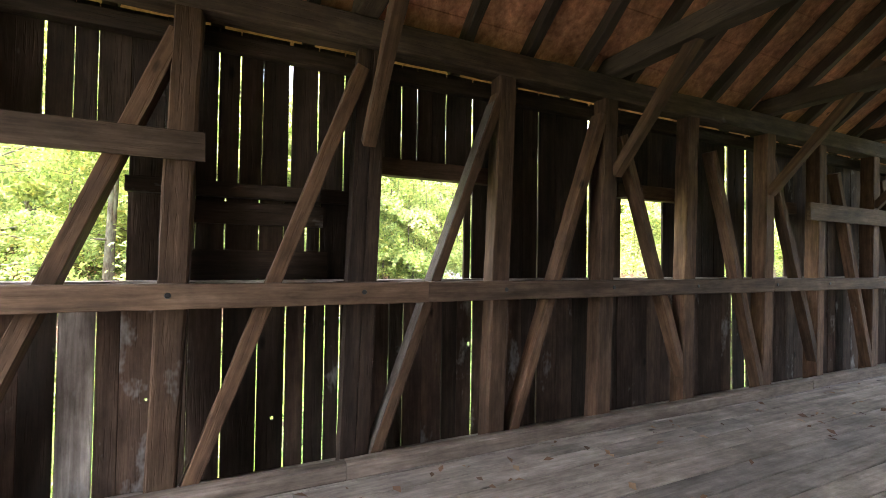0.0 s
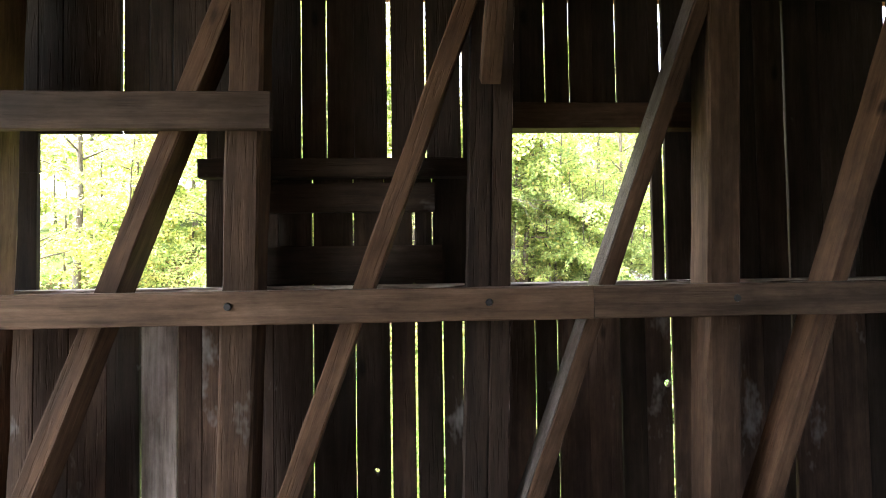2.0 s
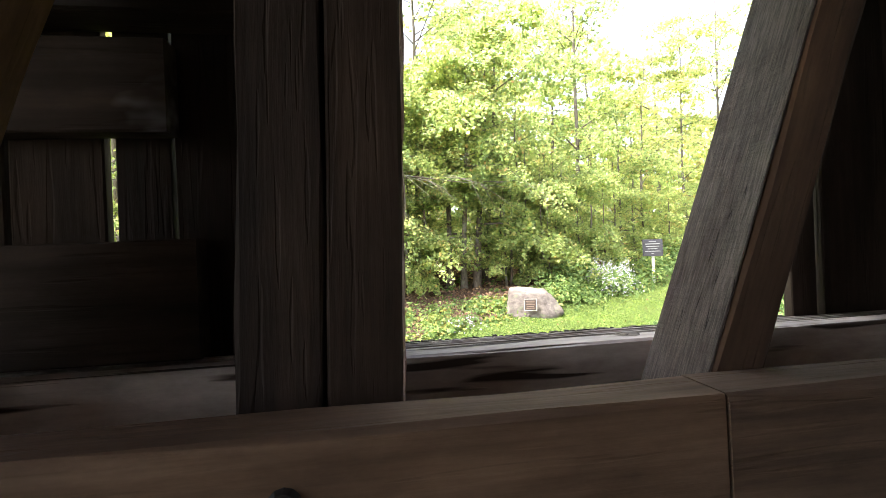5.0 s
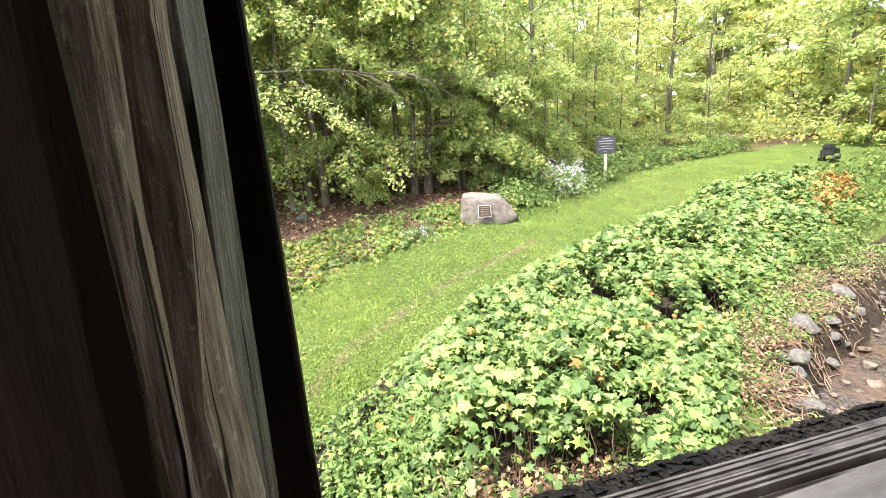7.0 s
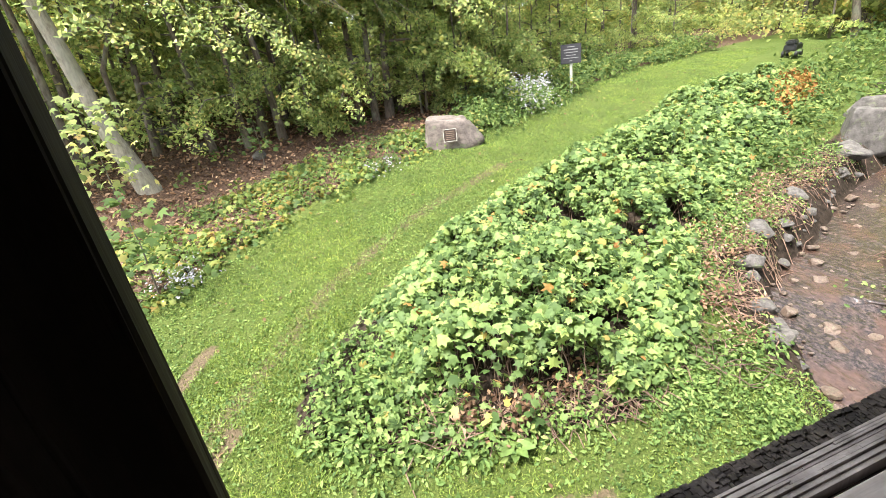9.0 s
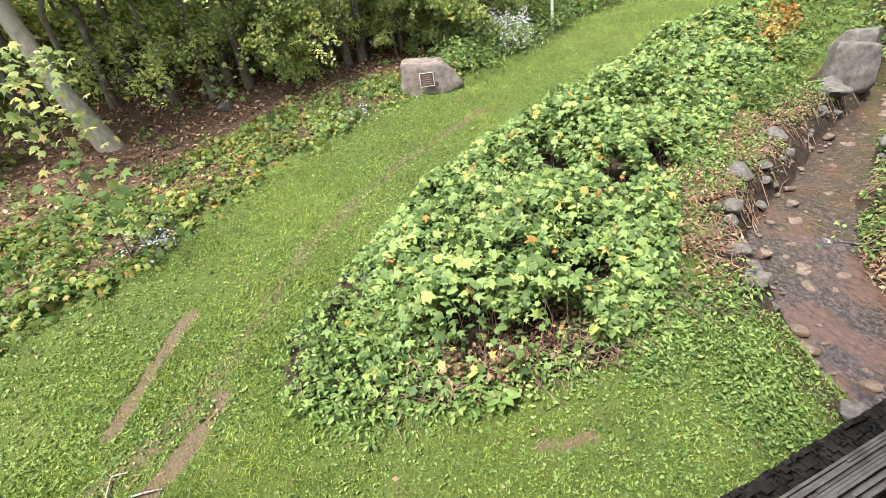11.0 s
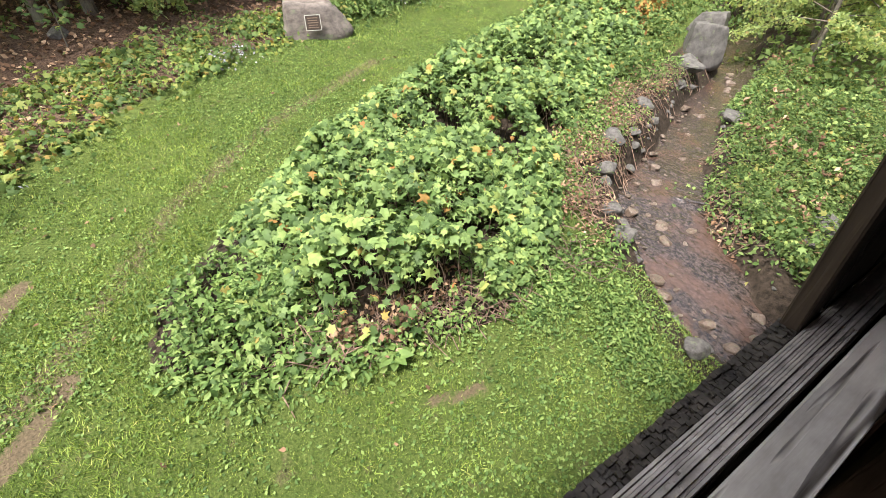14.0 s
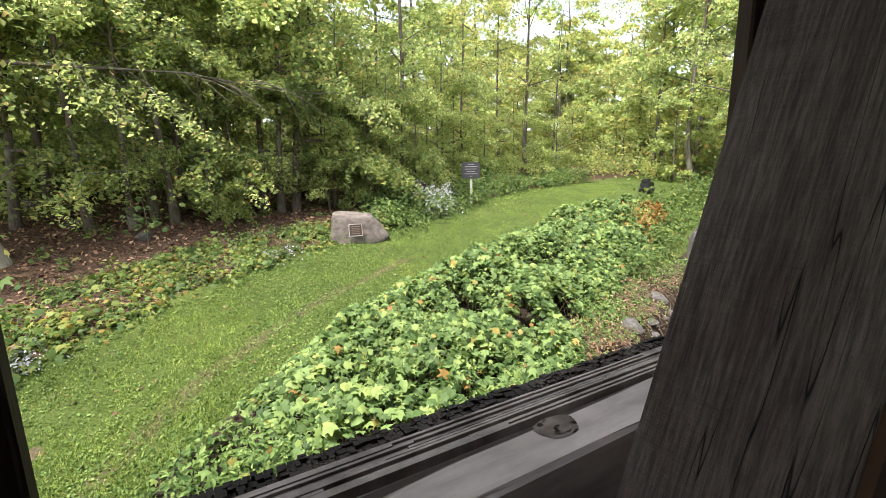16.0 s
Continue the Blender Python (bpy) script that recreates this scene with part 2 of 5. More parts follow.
M_STONE = stone_material("grey lichened stone", (0.032, 0.028, 0.025), (0.115, 0.104, 0.096))
M_BOULDER = stone_material("weathered pinkish boulder", (0.056, 0.044, 0.038), (0.188, 0.154, 0.135))
M_WET = stone_material("wet brown stone", (0.05, 0.036, 0.028), (0.17, 0.12, 0.09), 0.35)


def plain(name, col, rough=0.6, metal=0.0):
    n = Nodes(name)
    f = n.noise(n.coords(), 25, 4)
    n.color(n.ramp(f, [(0.3, tuple(c * 0.8 for c in col)), (0.7, tuple(min(1, c * 1.15) for c in col))]))
    n.b.inputs["Roughness"].default_value = rough
    n.b.inputs["Metallic"].default_value = metal
    n.bump(f, 0.15, 0.003)
    return n.m


M_SIGN = plain("dark sign panel", (0.035, 0.033, 0.04), 0.5)
M_TEXT2 = plain("faded white lettering", (0.252, 0.252, 0.246), 0.6)
M_SIGNPOST = plain("pale sign post", (0.48, 0.47, 0.42), 0.7)
M_BRONZE = plain("bronze plaque", (0.055, 0.036, 0.027), 0.5, 0.1)
M_BLACK = plain("black plastic", (0.012, 0.012, 0.014), 0.45)


def ground_material():
    n = Nodes("grass and leaf litter ground")
    v = n.coords(shift=False)
    att = n.t.nodes.new("ShaderNodeAttribute")
    att.attribute_name = "zone"
    sep = n.t.nodes.new("ShaderNodeSeparateColor")
    n.link(att.outputs["Color"], sep.inputs[0])
    fine, mid, big = n.noise(v, 45, 5, 0.7), n.noise(v, 6, 4), n.noise(v, 0.9, 3)
    grass = n.ramp(fine, [(0.28, (0.022, 0.036, 0.009)), (0.5, (0.062, 0.088, 0.022)), (0.75, (0.13, 0.155, 0.05))])
    grass = n.mix(1.0, grass, n.ramp(big, [(0.3, (0.85, 0.9, 0.8)), (0.7, (1.2, 1.12, 1.1))]), "MULTIPLY")
    bare = n.ramp(fine, [(0.3, (0.055, 0.038, 0.025)), (0.7, (0.17, 0.125, 0.085))])
    grass = n.mix(n.ramp(mid, [(0.60, (0, 0, 0)), (0.74, (0.55,) * 3)]), grass, bare)
    litter = n.ramp(n.noise(v, 28, 5, 0.75), [(0.3, (0.020, 0.013, 0.009)), (0.5, (0.080, 0.050, 0.035)), (0.7, (0.21, 0.145, 0.105))])
    # stream mud; its dark tone doubles as painted shade beneath the shrubs
    mud_shade = n.ramp(n.noise(v, 14, 5), [(0.3, (0.014, 0.011, 0.008)), (0.7, (0.065, 0.048, 0.036))])
    edge = n.math("ADD", sep.outputs[0], n.math("MULTIPLY", n.math("SUBTRACT", mid, 0.5), 0.8))
    c = n.mix(n.ramp(edge, [(0.40, (0, 0, 0)), (0.6, (1, 1, 1))]), grass, litter)
    edge2 = n.math("ADD", sep.outputs[1], n.math("MULTIPLY", n.math("SUBTRACT", mid, 0.5), 0.5))
    c = n.mix(n.ramp(edge2, [(0.40, (0, 0, 0)), (0.6, (1, 1, 1))]), c, mud_shade)
    edge3 = n.math("ADD", sep.outputs[2], n.math("MULTIPLY", n.math("SUBTRACT", fine, 0.5), 0.9))
    c = n.mix(n.ramp(edge3, [(0.42, (0, 0, 0)), (0.62, (0.9,) * 3)]), c, bare)
    n.color(c)
    n.bump(n.math("ADD", fine, mid), 0.8, 0.03)
    n.b.inputs["Roughness"].default_value = 0.95
    n.b.inputs["Specular IOR Level"].default_value = 0.1
    return n.m


M_GROUND = ground_material()


def water_material():
    n = Nodes("shallow clear stream water")
    v = n.coords((1, 0.7, 1), shift=False)
    rip = n.noise(n.coords((1, 0.6, 1), shift=False), 11, 3, 0.5)
    bed = n.noise(v, 2.2, 4, 0.6)
    grit = n.noise(v, 30, 5, 0.7)
    peb = n.add("TexVoronoi", Scale=13.0)
    n.link(v, peb.inputs["Vector"])
    c = n.ramp(grit, [(0.34, (0.010, 0.008, 0.007)), (0.52, (0.045, 0.033, 0.028)), (0.70, (0.120, 0.090, 0.078))])
    c = n.mix(n.ramp(bed, [(0.48, (0, 0, 0)), (0.62, (0.7,) * 3)]), c, (0.085, 0.048, 0.034))
    c = n.mix(1.0, c, n.ramp(peb.outputs["Distance"], [(0.2, (1.08, 1.06, 1.05)), (0.7, (0.84, 0.83, 0.82))]), "MULTIPLY")
    n.color(c)
    n.bump(n.math("ADD", rip, n.math("MULTIPLY", n.noise(v, 40, 2), 0.25)), 0.55, 0.05)
    n.b.inputs["Roughness"].default_value = 0.05
    n.b.inputs["IOR"].default_value = 1.38
    n.b.inputs["Specular IOR Level"].default_value = 1.0
    return n.m


M_WATER = water_material()


# ---- building helpers ----
def part(name, data, material, parent=None, label=""):
    """One mesh object out of a bmesh or a mesh, under its thing."""
    if isinstance(data, bmesh.types.BMesh):
        me = bpy.data.meshes.new(name)
        data.to_mesh(me)
        data.free()
    else:
        me = data
    if material and not me.materials:
        me.materials.append(material)
    ob = new(name, me)
    ob.parent = parent
    return tagged(ob, label)


def arrays(name, verts, faces, smooth=False):
    """A mesh from numpy arrays; faces (n, k)."""
    verts, faces = np.asarray(verts, float), np.asarray(faces, np.int64)
    me = bpy.data.meshes.new(name)
    me.vertices.add(len(verts))
    me.vertices.foreach_set("co", verts.ravel())
    k = faces.shape[1]
    me.loops.add(faces.size)
    me.loops.foreach_set("vertex_index", faces.ravel())
    me.polygons.add(len(faces))
    me.polygons.foreach_set("loop_start", np.arange(0, faces.size, k))
    if smooth:
        me.polygons.foreach_set("use_smooth", np.ones(len(faces), bool))
    me.update(calc_edges=True)
    me.validate()
    return me


def timber_mesh(name, length, w, d, chamfer=0.008, wear=0.004, seed=0, step=0.25, bow=0.0):
    """A sawn timber along local z from 0 to length, w along x, d along y, with chamfered, uneven edges."""
    rng = np.random.default_rng(seed)
    n = max(2, int(length / step))
    zs = np.linspace(0, length, n + 1)
    c = min(chamfer, w * 0.3, d * 0.3)
    ring = np.array([(-w / 2 + c, -d / 2), (w / 2 - c, -d / 2), (w / 2, -d / 2 + c), (w / 2, d / 2 - c),
                     (w / 2 - c, d / 2), (-w / 2 + c, d / 2), (-w / 2, d / 2 - c), (-w / 2, -d / 2 + c)])
    verts = []
    for i, z in enumerate(zs):
        j = rng.normal(0, wear, (8, 2))
        sway = bow * math.sin(math.pi * z / length)
        for (x, y), (a, b) in zip(ring, j):
            verts.append((x + a + sway, y + b * (0.6 if 0 < i < n else 0.2), z))
    faces = []
    for i in range(n):
        for k in range(8):
            a, b = i * 8 + k, i * 8 + (k + 1) % 8
            faces.append((a, b, b + 8, a + 8))
    me = bpy.data.meshes.new(name)
    me.from_pydata(verts, [], faces + [tuple(range(7, -1, -1)), tuple(range(n * 8, n * 8 + 8))])
    me.update()
    return me


def along(p0, p1, side=(1, 0, 0)):
    """The pose at p0 whose z points to p1 and whose x lies near side."""
    p0, p1 = Vector(p0), Vector(p1)
    z = (p1 - p0).normalized()
    x = Vector(side)
    x = (x - z * x.dot(z)).normalized()
    y = z.cross(x)
    m = Matrix((x, y, z)).transposed().to_4x4()
    m.translation = p0
    return m


COUNT = [0]


def timber(name, p0, p1, w, d, material, parent=None, label="", category="", group="", side=(1, 0, 0), kind="", **kw):
    COUNT[0] += 1
    ob = part(name, timber_mesh(name, (Vector(p1) - Vector(p0)).length, w, d, seed=COUNT[0], **kw), material, parent)
    ob.matrix_basis = along(p0, p1, side)
    return tagged(ob, label, category, group, kind)


def empty(name, at=(0, 0, 0), label="", category="", group="", kind=""):
    ob = new(name)
    ob.location = at
    ob.empty_display_size = 0.1
    return tagged(ob, label, category, group, kind)


def tube(points, radii, sides=8):
    """Vertices and quads of a tube along points."""
    pts = [Vector(p) for p in points]
    verts, faces = [], []
    ref = Vector((0.31, 0.87, 0.2))
    for i, p in enumerate(pts):
        t = (pts[min(i + 1, len(pts) - 1)] - pts[max(i - 1, 0)]).normalized()
        u = t.cross(ref).normalized()
        v = t.cross(u)
        for k in range(sides):
            a = 2 * math.pi * k / sides
            verts.append(p + (u * math.cos(a) + v * math.sin(a)) * radii[i])
    for i in range(len(pts) - 1):
        for k in range(sides):
            a, b = i * sides + k, i * sides + (k + 1) % sides
            faces.append((a, b, b + sides, a + sides))
    return [tuple(v) for v in verts], faces


def tubes_mesh(name, list_of):
    verts, faces = [], []
    for pts, rad, sides in list_of:
        v, f = tube(pts, rad, sides)
        o = len(verts)
        verts += v
        faces += [tuple(i + o for i in q) for q in f]
    return arrays(name, verts, faces, smooth=True)


def lobed(lobes=5, depth=0.5, cup=0.12):
    """A palmate leaf of unit size: a fan round its stalk end."""
    pts = [(0, -0.32, 0.0)]
    n = lobes * 2 - 1
    for i in range(n):
        a = math.radians(-205 + 230 * i / (n - 1)) + math.pi
        r = 0.5 if i % 2 == 0 else 0.5 * (1 - depth * 0.75)
        if i in (0, n - 1):
            r *= 0.72
        pts.append((math.cos(a) * r, math.sin(a) * r, -cup * (r / 0.5) ** 2 + (0.05 if i % 2 else 0)))
    k = len(pts)
    pts.append((0, 0, 0.03))
    ring = list(range(1, k)) + [0]
    return np.array(pts), np.array([(k, ring[i], ring[(i + 1) % len(ring)]) for i in range(len(ring))])


OVAL = (np.array([(0, -0.5, 0), (0.24, -0.1, 0.06), (0.17, 0.25, 0.05), (0, 0.5, -0.08), (-0.17, 0.25, 0.05), (-0.24, -0.1, 0.06)]),
        np.array([(0, 1, 2), (0, 2, 3), (0, 3, 4), (0, 4, 5)]))
KITE = (np.array([(0, -0.5, 0), (0.3, 0.0, 0.07), (0, 0.5, -0.06), (-0.3, 0.0, 0.07)]), np.array([(0, 1, 2), (0, 2, 3)]))
BLADE = (np.array([(-0.5, 0, 0), (0.5, 0, 0), (0.1, 0, 1.0)]), np.array([(0, 1, 2)]))
PALM = lobed(5, 0.70, 0.15)


def leaf_cloud(name, pos, up, size, shape, rng, tilt=0.6):
    """Many leaves in one mesh: pos (n,3), the way each faces up (n,3), its size (n,)."""
    tv, tf = shape
    n, k = len(pos), len(tv)
    nz = up + rng.normal(0, tilt, (n, 3))
    nz /= np.linalg.norm(nz, axis=1, keepdims=True) + 1e-9
    r = rng.normal(0, 1, (n, 3))
    nx = np.cross(r, nz)
    nx /= np.linalg.norm(nx, axis=1, keepdims=True) + 1e-9
    ny = np.cross(nz, nx)
    s = size[:, None, None]
    v = pos[:, None, :] + s * (tv[None, :, 0, None] * nx[:, None, :] + tv[None, :, 1, None] * ny[:, None, :] + tv[None, :, 2, None] * nz[:, None, :])
    f = tf[None] + (np.arange(n) * k)[:, None, None]
    return arrays(name, v.reshape(-1, 3), f.reshape(-1, 3))


def inside(poly, x, y):
    """Which of the points lie in the polygon."""
    hit = np.zeros(len(x), bool)
    for (x0, y0), (x1, y1) in zip(poly, poly[1:] + poly[:1]):
        cross = ((y0 > y) != (y1 > y)) & (x < (x1 - x0) * (y - y0) / (y1 - y0 + 1e-12) + x0)
        hit ^= cross
    return hit


def scatter(poly, n, rng):
    xs, ys = [p[0] for p in poly], [p[1] for p in poly]
    out = np.zeros((0, 2))
    while len(out) < n:
        q = np.column_stack([rng.uniform(min(xs), max(xs), n * 2), rng.uniform(min(ys), max(ys), n * 2)])
        out = np.vstack([out, q[inside(poly, q[:, 0], q[:, 1])]])
    return out[:n]


def to_line(line, x, y):
    """Distance of points to a polyline."""
    best = np.full(np.shape(x), 1e9)
    for (x0, y0), (x1, y1) in zip(line, line[1:]):
        dx, dy = x1 - x0, y1 - y0
        t = np.clip(((x - x0) * dx + (y - y0) * dy) / (dx * dx + dy * dy), 0, 1)
        best = np.minimum(best, np.hypot(x - x0 - t * dx, y - y0 - t * dy))
    return best


def value_noise(x, y, scale, seed=0):
    """Smooth noise in -1..1 over arrays."""
    rng = np.random.default_rng(seed)
    g = rng.uniform(-1, 1, (64, 64))
    u, v = x * scale, y * scale
    i, j = np.floor(u).astype(int), np.floor(v).astype(int)
    fu, fv = u - i, v - j
    fu, fv = fu * fu * (3 - 2 * fu), fv * fv * (3 - 2 * fv)
    a, b = g[i % 64, j % 64], g[(i + 1) % 64, j % 64]
    c, d = g[i % 64, (j + 1) % 64], g[(i + 1) % 64, (j + 1) % 64]
    return (a * (1 - fu) + b * fu) * (1 - fv) + (c * (1 - fu) + d * fu) * fv


# ---- the lie of the land ----
CREEK = [(5.0, -3.0), (5.3, 1.5), (5.72, 3.4), (5.88, 4.4), (6.07, 5.0), (6.35, 5.55), (6.62, 6.15), (7.05, 6.68), (7.8, 6.97), (8.9, 7.38), (9.75, 7.75), (10.6, 8.1), (12.1, 8.45), (14.0, 9.3), (18.0, 11.0), (26.0, 13.0), (40.0, 18.0)]
CREEK_HALF = ([1.5, 4.4, 5.0, 6.1, 6.7, 7.0, 7.75, 8.45, 11.0], [0.58, 0.55, 0.68, 0.66, 0.52, 0.47, 0.42, 0.34, 0.5])   # half its width, by y
PATH_LEFT = [(-30.0, 4.6), (-8.0, 7.2), (-1.2, 9.3), (0.5, 10.7), (2.4, 11.9), (4.4, 12.9), (7.4, 13.8), (10.3, 15.6), (13.1, 16.9), (18.0, 18.2), (26.0, 20.0)]


def slope(x, y):
    """The hillside without the stream's bed."""
    y = np.asarray(y, float)
    z = -1.75 + 0.19 * (np.clip(y, 2.0, 15.0) - 3.7)
    z = z + 0.06 * np.clip(y - 15.0, 0, 400)
    z = z + 0.15 * np.clip(y - 15.5, 0, 40) * np.clip((11.0 - np.asarray(x, float)) / 10.0, 0, 1)
    return z + 0.035 * value_noise(np.asarray(x, float), y, 0.55, 3) + 0.012 * value_noise(np.asarray(x, float), y, 2.7, 4)


def creek_depth(x, y):
    d = to_line(CREEK, x, y)
    w = np.interp(y, *CREEK_HALF) - 0.09 + 0.10 * value_noise(x, y, 1.3, 8) + 0.05 * value_noise(x, y, 4.0, 18)
    return 0.50 * (1 - np.clip((d - w) / 0.34, 0, 1)) ** 1.2


def land(x, y):
    x, y = np.asarray(x, float), np.asarray(y, float)
    return slope(x, y) - creek_depth(x, y)


def land1(x, y):
    return float(land(np.array([x]), np.array([y]))[0])


# ---- the bridge: setting ----
IN_FACE = 3.630    # inner face of the siding
POST_Y = 3.40      # middle of the posts
POSTS = [-4.12, -2.87, -1.67, -0.345, 0.925, 2.185, 3.44, 4.69, 6.17, 7.37, 8.87, 10.2, 11.5, 12.8]
LEAN = 0.030       # the frame leans a little along the bridge
X0, X1 = -5.0, 13.6
FAR_Y = -1.30

# floor: one sheet of joists below, planks laid along the bridge
floor = empty("floor", (0, 0, 0), "worn grey wooden bridge floor of long planks", "floor", kind="structure")
ceiling_label = "rough reddish roof boards over dark rafters"

# siding
M_KNOT = wood("sill knot", (0.05, 0.043, 0.04), (0.20, 0.18, 0.17), (0.40, 0.37, 0.36), grain=1.4, crack=1.2)
M_RIDGE = wood("grey ridged wood", (0.161, 0.149, 0.144), (0.414, 0.397, 0.385), (0.667, 0.650, 0.638), grain=0.7, crack=0.3)
wall_north = empty("wall_north", (0, 0, 0), "weathered vertical board wall of a covered bridge with gaps", "wall", kind="structure")
Z_TOP, Z_LOW, SILL, HEAD = 3.34, -0.25, 1.445, 2.335
WINDOWS = [(-1.595, -0.655), (1.070, 1.965), (3.95, 4.62), (6.62, 7.09)]
UP = [-2.62, -2.40, -2.14, -1.93, -1.70, -1.44, -1.256, -1.112, -0.96, -0.83, -0.67, -0.44, -0.27, -0.105, 0.04, 0.20, 0.40, 0.613, 0.824, 1.02, 1.175, 1.324, 1.47, 1.61, 1.752, 2.027, 2.22, 2.44, 2.60, 2.782, 3.0, 3.22, 3.445, 3.66,
      3.87, 4.10, 4.33, 4.55, 4.84, 5.05, 5.27, 5.50, 5.745, 5.93, 6.15, 6.36, 6.58, 6.80, 7.0]
LOW = [-2.60, -2.38, -2.15, -1.96, -1.78, -1.588, -1.40, -1.19, -1.006, -0.80, -0.665, -0.46, -0.266, -0.045, 0.196, 0.396, 0.543, 0.697, 0.818, 1.02, 1.237, 1.368, 1.55, 1.74, 1.89, 2.047, 2.24, 2.42, 2.60, 2.785, 3.03, 3.24, 3.45, 3.66,
       3.87, 4.10, 4.33, 4.55, 4.76, 5.0, 5.22, 5.45, 5.66, 5.87, 6.15, 6.36, 6.55, 6.76, 7.0]
WIDE = {0.645: 0.006, 2.043: 0.01, 2.806: 0.012, 5.926: 0.03, 6.21: 0.05, -0.05: 0.009, 0.185: 0.009, 0.535: 0.014, 0.365: 0.004, -1.112: 0.016, 0.40: 0.022, 2.782: 0.014, 3.445: 0.03, 5.745: 0.06, 2.027: 0.016, -0.105: 0.007, 0.04: 0.008, 0.613: 0.009, -0.67: 0.010, -0.96: 0.006, -0.83: 0.006, 0.824: 0.011, 1.324: 0.007, 1.752: 0.009,
        -1.006: 0.011, -0.80: 0.006, 0.196: 0.006, 0.396: 0.010, 0.543: 0.011, 0.697: 0.007, 0.818: 0.010, 1.237: 0.005, 1.368: 0.006, 1.74: 0.006, 2.047: 0.014, 2.785: 0.010, 3.03: 0.006, -0.045: 0.008, 1.47: 0.005, 5.87: 0.03, 6.15: 0.05}


KNOT_HOLES = [(2.030, 0.84, 0.020), (0.310, 0.38, 0.014), (-0.52, 0.62, 0.010)]


def holed_board(a, b, z0, z1, y, hole, material):
    """A board with a fallen-out knot: a ragged round hole right through."""
    hx, hz, hr = hole
    bm = bmesh.new()
    outer = [bm.verts.new((x, y, z)) for x, z in ((a, z0), (b, z0), (b, hz - 0.1), (b, hz + 0.1), (b, z1), (a, z1), (a, hz + 0.1), (a, hz - 0.1))]
    inner = [bm.verts.new((hx + hr * (1 + 0.15 * math.sin(3 * q)) * math.cos(q), y, hz + hr * 1.2 * math.sin(q))) for q in [math.tau * k / 14 for k in range(14)]]
    edges = [bm.edges.new((r[i], r[(i + 1) % len(r)])) for r in (outer, inner) for i in range(len(r))]
    bmesh.ops.triangle_fill(bm, use_beauty=True, edges=edges)
    ext = bmesh.ops.extrude_face_region(bm, geom=bm.faces[:])
    bmesh.ops.translate(bm, vec=(0, 0.025, 0), verts=[v for v in ext["geom"] if isinstance(v, bmesh.types.BMVert)])
    bmesh.ops.recalc_face_normals(bm, faces=bm.faces)
    part("board", bm, material, wall_north)


def siding_run(edges, z0, z1, seed):
    rng = random.Random(seed)
    for a, b in zip(edges, edges[1:]):
        ga, gb = WIDE.get(a, 0.0016) * 0.62, WIDE.get(b, 0.0016) * 0.62
        w = b - a - ga - gb
        x = (a + ga + b - gb) / 2
        yj = rng.uniform(-0.003, 0.003)
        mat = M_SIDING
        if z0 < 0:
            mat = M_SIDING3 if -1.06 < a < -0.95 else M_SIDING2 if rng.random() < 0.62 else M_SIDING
        hole = [h for h in KNOT_HOLES if z0 < 0 and a + 0.03 < h[0] < b - 0.02]
        if hole:
            holed_board(a + ga, b - gb, z0, z1, IN_FACE + yj, hole[0], mat)
            continue
        timber("board", (x, IN_FACE + 0.0125 + yj, z0 - (rng.uniform(0, 0.02) if z0 < 0 else 0)), (x, IN_FACE + 0.0125 + yj, z1), w, 0.025, mat, wall_north,
               chamfer=0.003, wear=0.0009, step=0.4)


def cut(edges, lo, hi):
    """The run of edges between lo and hi, with both as ends."""
    return [lo] + [e for e in edges if lo + 0.05 < e < hi - 0.05] + [hi]


UP = [x + (x - 0.5) * 0.0105 for x in UP]
LOW = [x + (x - 0.5) * 0.0105 for x in LOW]
WIDE = {**WIDE, **{x + (x - 0.5) * 0.0105: w for x, w in WIDE.items()}}
LO, HI = -2.62, 7.09
siding_run(cut(LOW, LO, HI), Z_LOW, SILL - 0.003, 1)
W0, W1, W2, W3 = WINDOWS
for k, (a, b, z) in enumerate(((LO, W0[0], 2.12), (W0[0], W0[1], HEAD + 0.01), (W0[1], W1[0], 2.12), (W1[0], W1[1], HEAD + 0.01), (W1[1], W2[0], SILL), (W2[0], W2[1], HEAD + 0.01), (W2[1], W3[0], SILL), (W3[0], HI, HEAD + 0.01))):
    siding_run(cut(UP, a, b), z, Z_TOP, 20 + k)
# below the girts, on both sides of the first window; the second strip is a boarded-up opening
siding_run(cut(LOW, LO, W0[0]), SILL, 2.117, 3)
siding_run([W0[1], -0.455, -0.245, -0.05, 0.185, 0.365, 0.535, 0.645, 0.86, W1[0]], SILL, 2.117, 4)
for a, b in ((-5.0, LO), (HI, X1)):
    k = int((b - a) / 0.22)
    siding_run([a + (b - a) * i / k for i in range(k + 1)], Z_LOW, Z_TOP, 9)


def nailer(x0, x1, z0, z1, y0, y1, material, label=""):
    return timber("nailer", (x0, (y0 + y1) / 2, (z0 + z1) / 2), (x1, (y0 + y1) / 2, (z0 + z1) / 2), y1 - y0, z1 - z0, material, wall_north, label, side=(0, 1, 0), chamfer=0.004, wear=0.0015)


nailer(X0, X1, 1.33, 1.456, 3.512, 3.575, M_PALE, "pale weathered inner sill timber")
rw = random.Random(14)
nailer(X0, X1, 1.30, 1.436, 3.583, 3.625, M_GREY, "grey deeply grained outer sill timber")
